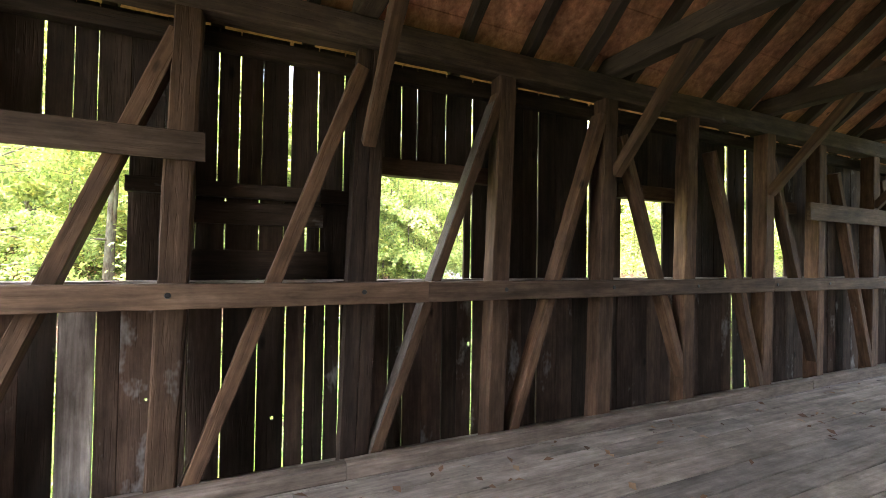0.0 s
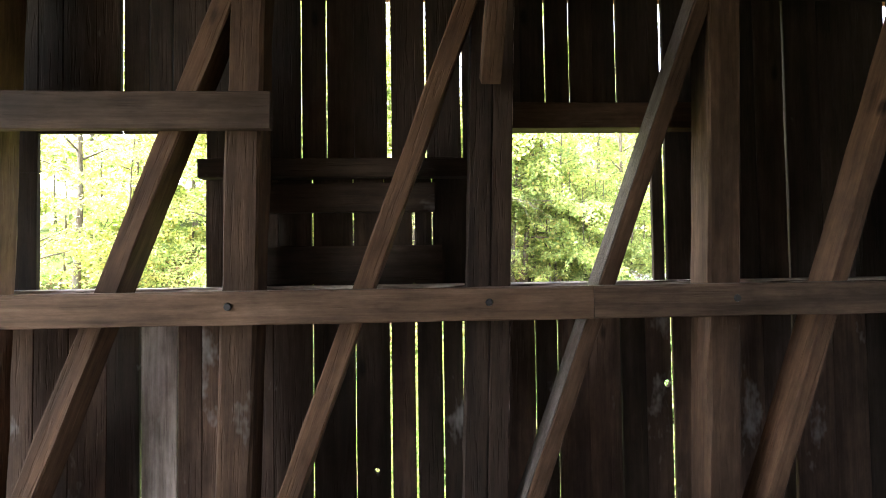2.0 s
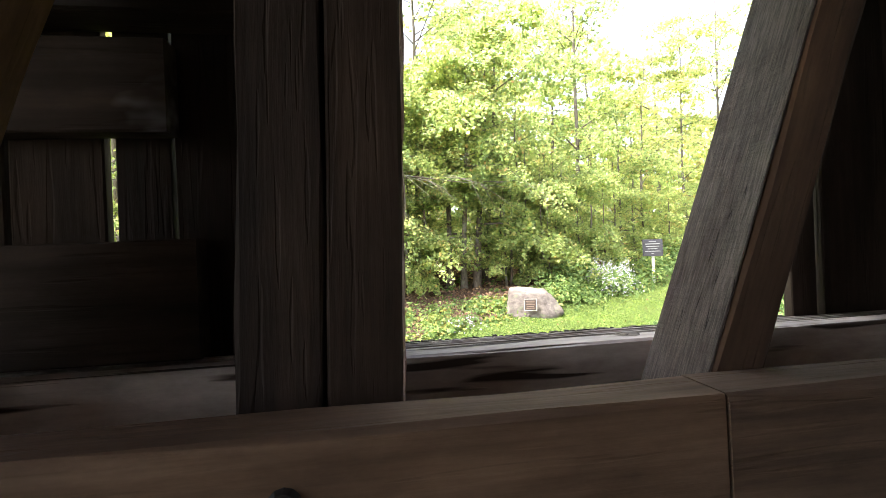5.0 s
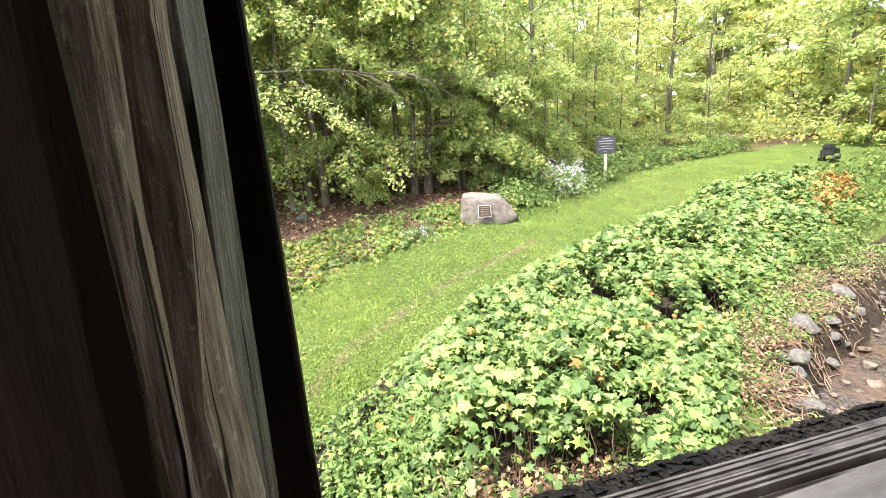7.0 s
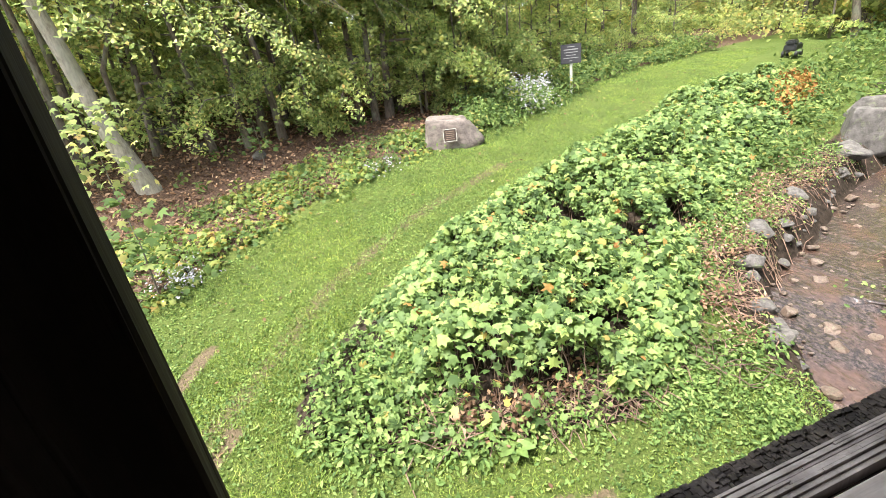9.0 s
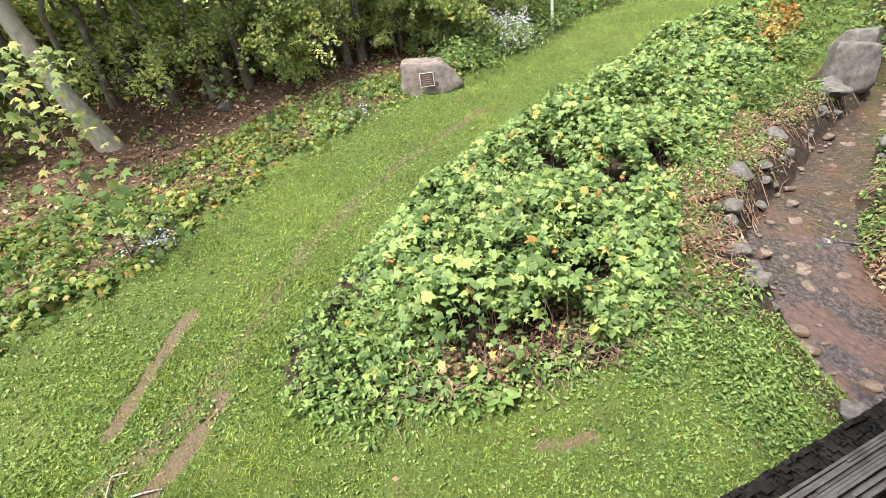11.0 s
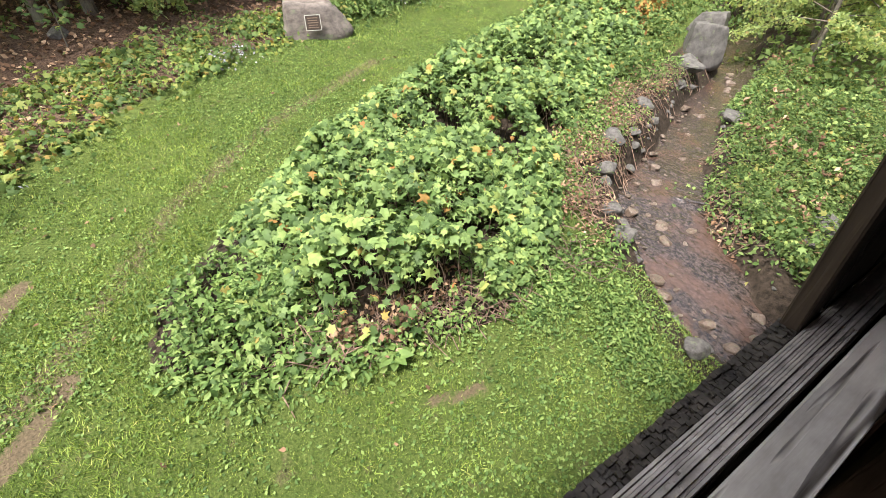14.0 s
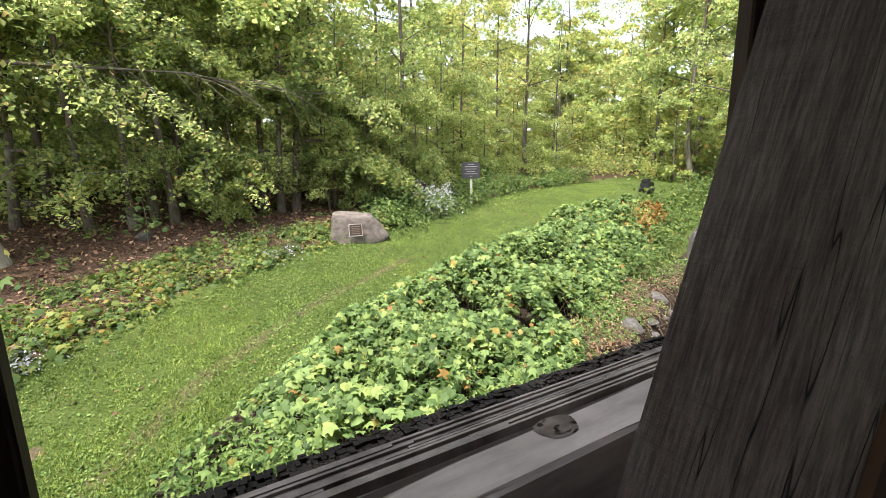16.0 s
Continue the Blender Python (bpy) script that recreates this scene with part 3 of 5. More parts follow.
# its weathered top, worn into long ridges
bm = bmesh.new()
for k in range(11):
    y0 = 3.584 + 0.0041 * k
    x = -5.0
    while x < X1:
        ln = rw.uniform(0.25, 0.9)
        h = 1.4555 - 0.0065 * rw.random() ** 1.6
        wdt = rw.uniform(0.0030, 0.0041)
        bmesh.ops.create_cube(bm, size=1, matrix=Matrix.Translation((x + ln / 2, y0 + 0.002, (1.434 + h) / 2)) @ pose(0, 0, 0, 0, 0, rw.uniform(-0.12, 0.12)) @ Matrix.Diagonal((ln - 0.001, wdt, h - 1.434, 1)))
        x += ln
ridges = part("sill_ridges", bm, M_RIDGE, wall_north, "grey weathered ridges of the sill")
nailer(1.03, 2.20, 2.340, 2.490, 3.53, 3.627, M_POST)
nailer(3.80, 4.85, 2.340, 2.500, 3.53, 3.627, M_POST)
nailer(6.40, 7.20, 2.340, 2.500, 3.53, 3.627, M_POST)
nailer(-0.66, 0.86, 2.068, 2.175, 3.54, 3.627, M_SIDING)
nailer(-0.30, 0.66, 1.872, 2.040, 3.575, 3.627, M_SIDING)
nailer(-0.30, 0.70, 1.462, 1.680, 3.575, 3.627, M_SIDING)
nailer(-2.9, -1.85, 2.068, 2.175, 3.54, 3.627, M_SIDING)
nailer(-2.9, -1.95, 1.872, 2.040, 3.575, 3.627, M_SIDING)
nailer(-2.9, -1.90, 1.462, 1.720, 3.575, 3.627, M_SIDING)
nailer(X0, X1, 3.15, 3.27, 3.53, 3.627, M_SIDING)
# the dark checked tops of the siding boards under the sill
for a, b, mat in ((1.02, 1.237, M_CHAR), (1.237, 1.367, M_CHAR), (1.367, 1.591, M_CHAR), (1.591, 1.776, M_CHAR), (1.776, 1.967, M_CHAR), (1.967, 2.17, M_CHAR)):
    bm = bmesh.new()
    for rowy in (3.634, 3.641, 3.648, 3.655):
        x = a + 0.001
        while x < b - 0.003:
            ln = min(rw.uniform(0.004, 0.011), b - 0.001 - x)
            h = rw.uniform(0.0095, 0.015)
            bmesh.ops.create_cube(bm, size=1, matrix=Matrix.Translation((x + ln / 2, rowy + rw.uniform(-0.001, 0.0012), SILL - 0.006 + h / 2)) @ pose(0, 0, 0, rw.uniform(-3, 3), rw.uniform(-3, 3), rw.uniform(-5, 5)) @ Matrix.Diagonal((ln * 0.93, 0.0072, h, 1)))
            x += ln
    part("board_end", bm, mat, wall_north)

# a knot in the pale sill timber: dark eye, checked ring
bm = bmesh.new()
for k in range(3):
    rad = (0.021, 0.0135, 0.006)[k]
    ring = [bm.verts.new((rad * (1 + 0.10 * math.sin(3 * a + k)) * math.cos(a), rad * (1 + 0.12 * math.cos(2 * a + k)) * math.sin(a), 0.0012 + 0.0006 * k + rw.uniform(-0.0004, 0.0004))) for a in [math.tau * q / 20 for q in range(20)]]
    bm.faces.new(ring)
knot = part("knot", bm, M_KNOT, wall_north, "dark oval knot in the sill")
knot.matrix_basis = Matrix.Translation((1.510, 3.556, 1.4555)) @ Matrix.Diagonal((1.25, 1, 1, 1))

# posts, braces, rails
for i, x in enumerate(POSTS):
    w = 0.19 if i % 2 == 0 else 0.175
    if i == 4:
        continue
    timber("post", (x - LEAN * 1.5, POST_Y, -0.05), (x + LEAN * 1.8, POST_Y, 3.30), w, 0.17, M_POST, None,
           "rough brown sawn timber post of the bridge wall", "post", "posts of the bridge wall", chamfer=0.012, wear=0.004, kind="structure")
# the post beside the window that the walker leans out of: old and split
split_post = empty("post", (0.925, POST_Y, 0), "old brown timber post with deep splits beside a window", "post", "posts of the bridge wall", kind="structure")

# cores and an added thin front sheet take the darkened oak: shade as colour
for nm, x, y, w, d, mat, wear, step in (("core", 0.8825, 3.433, 0.117, 0.138, M_OAK_SHADED, 0.002, 0.12), ("core", 0.9765, 3.445, 0.060, 0.114, M_OAK_SHADED, 0.002, 0.12), ("front_skin", 0.9995, 3.370, 0.106, 0.012, M_OAK_SHADED, 0.0008, 0.12), ("front_split", 1.030, 3.3865, 0.050, 0.016, M_OLD, 0.0018, 0.06), ("rear_split", 1.032, 3.421, 0.052, 0.038, M_OLD, 0.0028, 0.06), ("back_split", 1.030, 3.471, 0.052, 0.060, M_OLDGREY, 0.0012, 0.1)):
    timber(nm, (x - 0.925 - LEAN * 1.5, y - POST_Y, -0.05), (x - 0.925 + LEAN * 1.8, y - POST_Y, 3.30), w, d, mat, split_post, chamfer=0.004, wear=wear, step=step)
# each brace: its middle at the rail's height, its lean along the bridge, its width
BRACES = [(-3.55, 0.375, 0.09), (-2.30, 0.375, 0.09), (-1.005, 0.390, 0.105), (0.282, 0.369, 0.104), (1.553, 0.369, 0.082), (2.815, 0.346, 0.088), (4.216, -0.366, 0.10), (5.595, -0.330, 0.10), (6.863, -0.380, 0.10), (8.331, -0.330, 0.10), (9.65, -0.35, 0.10)]
for xm, lean_, wd in BRACES:
    zt = 3.13 if lean_ > 0 else 2.95
    dp = 0.155 if lean_ > 0 else 0.13
    br = timber("brace", (xm + lean_ * (0.02 - 1.45), 3.318 + dp / 2, 0.02), (xm + lean_ * (zt - 1.45), 3.318 + dp / 2, zt), wd, dp, M_POST, None,
           "slanting brown timber brace between two posts", "brace", "slanting braces", chamfer=0.006, wear=0.003, kind="structure")
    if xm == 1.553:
        # added slab on one side, so that shade there can be coloured in
        face = part("weathered_face", timber_mesh("weathered_face", 3.2, 0.005, 0.146, chamfer=0.001, wear=0.0004, seed=3), M_BRACE_SHADED, br, "weathered grey side of the brace, shade in its colour")
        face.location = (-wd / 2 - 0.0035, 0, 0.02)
RAIL_Y = (3.215, 3.308)
for a, b in ((-5.0, -3.2), (-3.196, 1.44), (1.444, 6.1), (6.104, 13.6)):
    rail = timber("rail", (a, sum(RAIL_Y) / 2, 1.3685), (b, sum(RAIL_Y) / 2, 1.3685), RAIL_Y[1] - RAIL_Y[0], 0.163, M_RAIL, None,
                  "long brown timber rail bolted along the posts", "rail", "wall rails", side=(0, 1, 0), chamfer=0.008, wear=0.0025, kind="structure")
for x0, x1, z0, z1 in ((-3.0, -0.17, 2.262, 2.452), (7.0, 9.9, 2.235, 2.47)):
    timber("header_board", (x0, 3.290, (z0 + z1) / 2), (x1, 3.290, (z0 + z1) / 2), 0.045, z1 - z0, M_RAIL, None,
           "brown plank nailed across the posts above a window", "board", side=(0, 1, 0), chamfer=0.004, wear=0.002, kind="structure")


# bolt heads sunk in the rail at each post
def disc(r, h, n=12):
    bm = bmesh.new()
    bmesh.ops.create_cone(bm, cap_ends=True, segments=n, radius1=r, radius2=r * 0.75, depth=h)
    return bm


bolt_mesh = None
for x in POSTS:
    bolt = part("bolt", disc(0.021, 0.012) if bolt_mesh is None else bolt_mesh, M_BLACK)
    bolt_mesh = bolt.data
    bolt.matrix_basis = pose(x - 0.01, RAIL_Y[0] - 0.002, 1.378, 90, 0, 0)
    tagged(bolt, "dark iron bolt head sunk in the timber rail", "bolt", "rail bolts")

# kerb timber, top plate
for a, b in ((-5.0, 0.80), (0.804, 6.9), (6.904, 13.6)):
    timber("kerb_timber", (a, 3.245, 0.064), (b, 3.245, 0.064), 0.11, 0.125, M_KERB, None, "worn timber kerb along the edge of the floor", "kerb", side=(0, 1, 0), chamfer=0.012, wear=0.004, kind="structure")
timber("top_plate", (X0, 3.40, 3.41), (X1, 3.40, 3.41), 0.20, 0.23, M_RAFTER, None, "heavy dark timber plate on top of the posts", "beam", side=(0, 1, 0), chamfer=0.012, kind="structure")
timber("top_plate", (X0, -1.10, 3.41), (X1, -1.10, 3.41), 0.20, 0.23, M_RAFTER, None, "heavy dark timber plate on top of the posts", "beam", side=(0, 1, 0), chamfer=0.012, kind="structure")

# roof: boards in one mesh, rafters, tie beams, knee braces
RIDGE_Y, EAVE_Z, PITCH = 1.15, 3.60, 0.80


def roof_z(y):
    return EAVE_Z + (2.27 - abs(y - RIDGE_Y)) * PITCH


bm = bmesh.new()
rr = random.Random(5)
for sgn in (1, -1):
    y_edge = 2.75
    nb = 15
    for i in range(nb):
        d0, d1 = y_edge * i / nb, y_edge * (i + 1) / nb + 0.006
        lift = 0.012 * (i % 2) + rr.uniform(0, 0.003)
        cuts = [X0 - 0.3] + sorted(rr.uniform(X0, X1) for _ in range(4)) + [X1 + 0.3]
        for xa, xb in zip(cuts, cuts[1:]):
            vs = []
            for th in (0.075, 0.10):
                for d in (d0, d1):
                    for x in (xa, xb - 0.001):
                        y = RIDGE_Y + sgn * d
                        vs.append(bm.verts.new((x, y, roof_z(y) + th + lift)))
            a, b, c, d_, e, f, g, h = vs
            for q in ((a, b, d_, c), (e, f, h, g), (a, b, f, e), (c, d_, h, g), (a, c, g, e), (b, d_, h, f)):
                bm.faces.new(q)
bmesh.ops.recalc_face_normals(bm, faces=bm.faces)
tagged(part("ceiling", bm, M_ROOF), ceiling_label, "ceiling", kind="structure")
x = X0 + 0.25
while x < X1:
    for sgn in (1, -1):
        ye = RIDGE_Y + sgn * 2.55
        timber("rafter", (x, ye, roof_z(ye)), (x, RIDGE_Y, roof_z(RIDGE_Y)), 0.09, 0.13, M_RAFTER, None, "dark rough roof rafter", "rafter", "roof rafters", chamfer=0.006, kind="structure")
    x += 0.66
for x in (-4.12, -1.66, 0.925, 3.52, 6.17, 8.87, 11.5):
    timber("tie_beam", (x, FAR_Y + 0.2, 3.62), (x, 3.5, 3.62), 0.18, 0.19, M_RAFTER, None, "dark timber tie beam across the bridge", "beam", "tie beams", chamfer=0.012, kind="structure")
    timber("knee_brace", (x + 0.03, 3.33, 2.53), (x + 0.03, 2.22, 3.80), 0.10, 0.10, M_POST, None, "slanting knee brace from post to tie beam", "brace", "knee braces", chamfer=0.006, kind="structure")

# far wall behind the walker, unseen: plain boards, openings added to tune interior daylight
wall_south = empty("wall_south", (0, 0, 0), "unseen plain board wall closing the bridge behind the walker, openings added for daylight", "wall", kind="structure")
SOUTH = [X0, -2.9, -2.2, 4.1, 5.0, 6.4, 7.3, 8.9, 9.8, 11.2, 12.1, X1]
for x0, x1, z0, z1 in [(X0, X1, -0.25, 1.45), (X0, X1, 2.34, 3.5)] + [(SOUTH[k], SOUTH[k + 1], 1.45, 2.34) for k in range(0, 12, 2)]:
    timber("board", (x0, FAR_Y, (z0 + z1) / 2), (x1, FAR_Y, (z0 + z1) / 2), 0.04, z1 - z0 - 0.002, M_SIDING, wall_south, side=(0, 1, 0), step=1.0)

# floor planks along the bridge
yy = FAR_Y + 0.02
rf = random.Random(8)
row = 0
while yy < 3.30:
    w = 0.235
    cuts = [X0 - 0.2] + sorted(rf.uniform(X0, X1) for _ in range(3)) + [X1 + 0.2]
    for a, b in zip(cuts, cuts[1:]):
        if b - a > 0.1:
            timber("plank", (a, yy + w / 2, -0.025 + rf.uniform(-0.003, 0.002)), (b - 0.004, yy + w / 2, -0.025 + rf.uniform(-0.003, 0.002)), w - 0.012, 0.05, M_FLOOR, floor, side=(0, 1, 0), chamfer=0.006, wear=0.001, step=0.6)
    yy += w
timber("plank", (X0, 3.52, -0.027), (X1, 3.52, -0.027), 0.205, 0.05, M_FLOOR, floor, side=(0, 1, 0), chamfer=0.006, wear=0.001, step=0.6)
timber("joist", (X0, 3.05, -0.20), (X1, 3.05, -0.20), 0.2, 0.28, M_RAFTER, floor, side=(0, 1, 0), step=1.0)
timber("joist", (X0, -1.0, -0.20), (X1, -1.0, -0.20), 0.2, 0.28, M_RAFTER, floor, side=(0, 1, 0), step=1.0)


# ---- outdoors: ground ----
def stretch(lo, hi, step, far, n):
    """Grid lines: even between lo and hi, then growing out to far on both sides."""
    mid = np.arange(lo, hi + step / 2, step)
    g = np.geomspace(step, far, n)
    return np.concatenate([lo - np.cumsum(g)[::-1], mid, hi + np.cumsum(g)])


gx, gy = stretch(-6.0, 22.0, 0.11, 90, 26), stretch(3.0, 20.0, 0.10, 90, 26)
GX, GY = np.meshgrid(gx, gy)
GZ = land(GX.ravel(), GY.ravel())
GZ = GZ + 0.014 * value_noise(GX.ravel(), GY.ravel(), 7.0, 6) * (np.abs(GX.ravel()) < 30)
nxg, nyg = len(gx), len(gy)
idx = np.arange(nxg * nyg).reshape(nyg, nxg)
quads = np.stack([idx[:-1, :-1], idx[:-1, 1:], idx[1:, 1:], idx[1:, :-1]], -1).reshape(-1, 4)
gm = arrays("ground", np.column_stack([GX.ravel(), GY.ravel(), GZ]), quads, smooth=True)
PL = np.array(PATH_LEFT)


def behind_path(x, y):
    """How far a point lies beyond the left edge of the mown path (metres, up the hill)."""
    return y - np.interp(x, PL[:, 0], PL[:, 1])


fx, fy = GX.ravel(), GY.ravel()
bp = behind_path(fx, fy)
litter = np.clip((bp - 0.1) / 0.5, 0, 1) * np.clip((9.0 - bp) / 3.0, 0, 1)
cd = to_line(CREEK, fx, fy)
mud_shade = np.clip(1.0 - (cd - 0.95) / 0.4, 0, 1)
right = np.clip((cd - 0.5) / 0.5, 0, 1) * (fy < np.interp(fx, [c[0] for c in CREEK[1:]], [c[1] for c in CREEK[1:]]))
litter = np.maximum(litter, 0.45 * right)
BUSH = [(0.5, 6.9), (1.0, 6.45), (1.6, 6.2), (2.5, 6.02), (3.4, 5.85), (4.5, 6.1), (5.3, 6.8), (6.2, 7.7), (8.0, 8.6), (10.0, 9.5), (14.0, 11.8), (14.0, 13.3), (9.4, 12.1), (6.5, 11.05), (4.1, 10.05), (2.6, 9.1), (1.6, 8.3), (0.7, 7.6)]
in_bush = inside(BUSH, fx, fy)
# soil under the shrubs, coloured dark in place of their deep shade
mud_shade = np.maximum(mud_shade, 0.75 * in_bush)
worn = np.exp(-(to_line([(-2.2, 6.2), (-0.6, 6.9), (0.1, 7.6), (1.2, 9.0), (3.0, 10.4), (5.0, 11.4)], fx, fy) / 0.22) ** 2) * 0.62
worn = np.maximum(worn, np.exp(-(np.minimum(to_line([(-0.70, 6.40), (-0.30, 6.78), (-0.02, 7.16)], fx, fy), to_line([(-1.0, 7.2), (-0.70, 7.75), (-0.31, 8.4)], fx, fy)) / 0.12) ** 2) * 0.9)
worn = np.maximum(worn, np.exp(-(to_line([(2.42, 5.50), (2.90, 5.36)], fx, fy) / 0.08) ** 2) * 0.8)
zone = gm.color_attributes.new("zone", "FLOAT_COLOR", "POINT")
zone.data.foreach_set("color", np.column_stack([litter, mud_shade, worn, np.ones(len(fx))]).ravel())
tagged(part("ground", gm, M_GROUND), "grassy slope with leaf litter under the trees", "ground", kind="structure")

# water
pts = []
for (x0, y0), (x1, y1) in zip(CREEK, CREEK[1:]):
    for k in range(8):
        pts.append((x0 + (x1 - x0) * k / 8, y0 + (y1 - y0) * k / 8))
pts.append(CREEK[-1])
pts = np.array(pts)
for _ in range(3):
    pts[1:-1] = (pts[:-2] + 2 * pts[1:-1] + pts[2:]) / 4
tan = np.gradient(pts, axis=0)
tan /= np.linalg.norm(tan, axis=1, keepdims=True)
nor = np.column_stack([-tan[:, 1], tan[:, 0]])
wv = []
for p, q in zip(pts, nor):
    z = float(slope(np.array([p[0]]), np.array([p[1]]))[0]) - 0.36
    for s in np.linspace(-1.0, 1.0, 9):
        wv.append((p[0] + q[0] * s, p[1] + q[1] * s, z))
wi = np.arange(len(pts) * 9).reshape(-1, 9)
wq = np.stack([wi[:-1, :-1], wi[1:, :-1], wi[1:, 1:], wi[:-1, 1:]], -1).reshape(-1, 4)
tagged(part("water", arrays("water", wv, wq, True), M_WATER), "shallow brown stream running over stones", "water", kind="structure")


# ---- stones ----
def rock_mesh(seed, flat=0.6, n=18):
    """An angular stone: the hull of a few points, its edges worn."""
    r = random.Random(seed)
    bm = bmesh.new()
    for _ in range(n):
        v = Vector((r.gauss(0, 1), r.gauss(0, 1), r.gauss(0, 1))).normalized() * r.uniform(0.40, 0.54)
        bm.verts.new((v.x, v.y, v.z * flat))
    bmesh.ops.convex_hull(bm, input=bm.verts)
    loose = [v for v in bm.verts if not v.link_faces]
    bmesh.ops.delete(bm, geom=loose, context="VERTS")
    bmesh.ops.bevel(bm, geom=bm.edges[:], offset=0.035, segments=1, affect="EDGES")
    me = bpy.data.meshes.new("stone")
    bm.to_mesh(me)
    bm.free()
    return me


ROCKS = [rock_mesh(i, 0.45 + 0.08 * (i % 4)) for i in range(8)]
for me in ROCKS[:4]:
    me.materials.append(M_WET)
for me in ROCKS[4:]:
    me.materials.append(M_STONE)
rs = random.Random(21)


def stone(x, y, s, wet, label="", z=None, stretch_xy=1.0):
    me = ROCKS[rs.randrange(4) + (0 if wet else 4)]
    ob = part("stone", me, None)
    zz = land1(x, y) if z is None else z
    if wet and z is None:
        zz = float(slope(np.array([x]), np.array([y]))[0]) - 0.38 - s * 0.05
    ob.matrix_basis = Matrix.Translation((x, y, zz + s * 0.12)) @ pose(0, 0, 0, rs.uniform(-14, 14), rs.uniform(-14, 14), rs.uniform(0, 360)) @ Matrix.Diagonal((s * stretch_xy, s, s, 1))
    tagged(ob, label or ("wet brown stone in the shallow stream" if wet else "grey stone on the bank of the stream"), "stone", "stream stones")
    return ob


for i in range(150):
    k = rs.uniform(16, 100)
    a = int(k)
    p, q = pts[a], nor[a]
    s = rs.uniform(-1.0, 1.0) * float(np.interp(p[1], *CREEK_HALF))
    stone(p[0] + q[0] * s, p[1] + q[1] * s, rs.choice((0.05, 0.07, 0.08, 0.10, 0.13, 0.22)), True)
for i in range(100):
    a = int(rs.uniform(16, 104))
    p, q = pts[a], nor[a]
    s = rs.choice((-1, 1, 1)) * rs.uniform(0.92, 1.4) * float(np.interp(p[1], *CREEK_HALF))
    stone(p[0] + q[0] * s, p[1] + q[1] * s, rs.choice((0.06, 0.09, 0.12, 0.16, 0.24)), False, "", land1(p[0] + q[0] * s, p[1] + q[1] * s) - 0.03)
for x, y, s in ((5.62, 6.05, 0.34), (4.95, 4.60, 0.36), (4.85, 4.25, 0.28), (5.84, 6.43, 0.34), (6.40, 7.08, 0.42), (7.15, 7.60, 0.55), (8.6, 8.1, 0.40), (10.9, 8.75, 0.65), (8.15, 4.79, 0.66), (7.72, 4.80, 0.36), (9.9, 7.15, 0.45), (11.2, 9.0, 0.5)):
    stone(x, y, s, False, "large grey lichened stone beside the stream")

# the boulder with its plaque
M_TEXT = plain("worn raised lettering", (0.22, 0.16, 0.12), 0.5, 0.4)


def boulder_mesh():
    """A worn block: a rounded form cut by a few slanting planes."""
    bm = bmesh.new()
    bmesh.ops.create_icosphere(bm, subdivisions=4, radius=1.0)
    planes = [((0.12, -0.1, 1), 0.37), ((-1, 0, 0.12), 0.42), ((0.85, 0, 0.5), 0.46), ((0, -1, 0.16), 0.43), ((0.1, 1, 0.2), 0.45), ((-1, -0.3, 0.1), 0.50), ((0.6, -0.8, 0.3), 0.50)]
    for v in bm.verts:
        c = v.co * 0.72
        for nrm, lim in planes:
            nv = Vector(nrm).normalized()
            over = c.dot(nv) - lim
            if over > 0:
                c = c - nv * over * 0.93
        c = c + v.co * (0.035 * noise.noise(c * 5.0) + 0.022 * noise.noise(c * 13.0))
        v.co = c
    for f in bm.faces:
        f.smooth = True
    me = bpy.data.meshes.new("boulder")
    bm.to_mesh(me)
    bm.free()
    return me


bould = part("boulder", boulder_mesh(), M_BOULDER)
bould.matrix_basis = Matrix.Translation((4.50, 12.95, land1(4.5, 12.9) + 0.24)) @ pose(0, 0, 0, 0, 0, -20) @ Matrix.Diagonal((1.18, 0.60, 0.86, 1))
tagged(bould, "weathered pinkish grey boulder with a small bronze plaque beside the path", "boulder")
for x, y, sx, sy, sz, turn in ((12.05, 9.2, 0.95, 0.8, 0.92, 40), (13.4, 9.9, 0.8, 0.7, 0.7, 110)):
    rock = part("boulder", boulder_mesh(), M_STONE)
    rock.matrix_basis = Matrix.Translation((x, y, land1(x, y) + sz * 0.25)) @ pose(0, 0, 0, 0, 0, turn) @ Matrix.Diagonal((sx, sy, sz, 1))
    tagged(rock, "dark grey rounded boulder at the bend of the stream", "boulder")
plq = empty("plaque", (4.40, 12.60, land1(4.5, 12.9) + 0.26), "small bronze plaque fixed to the boulder", "plaque")
plq.rotation_euler = (radians(-8), 0, radians(-20))


def box(sx, sy, sz, bevel=0.0):
    bm = bmesh.new()
    bmesh.ops.create_cube(bm, size=1)
    bmesh.ops.scale(bm, vec=(sx, sy, sz), verts=bm.verts)
    if bevel:
        bmesh.ops.bevel(bm, geom=bm.edges[:], offset=bevel, segments=2, affect="EDGES")
    return bm


part("plate", box(0.27, 0.02, 0.25, 0.004), M_BRONZE, plq)
for sx, sz, px, pz in ((0.29, 0.012, 0, 0.128), (0.29, 0.012, 0, -0.128), (0.012, 0.24, -0.139, 0), (0.012, 0.24, 0.139, 0)):
    part("border", box(sx, 0.026, sz, 0.003), M_SIGNPOST, plq, "pale raised border").location = (px, -0.004, pz)
for k in range(5):
    part("text_bar", box(0.19 - 0.03 * (k % 2), 0.006, 0.014), M_TEXT, plq).location = (0, -0.0115, 0.08 - 0.04 * k)

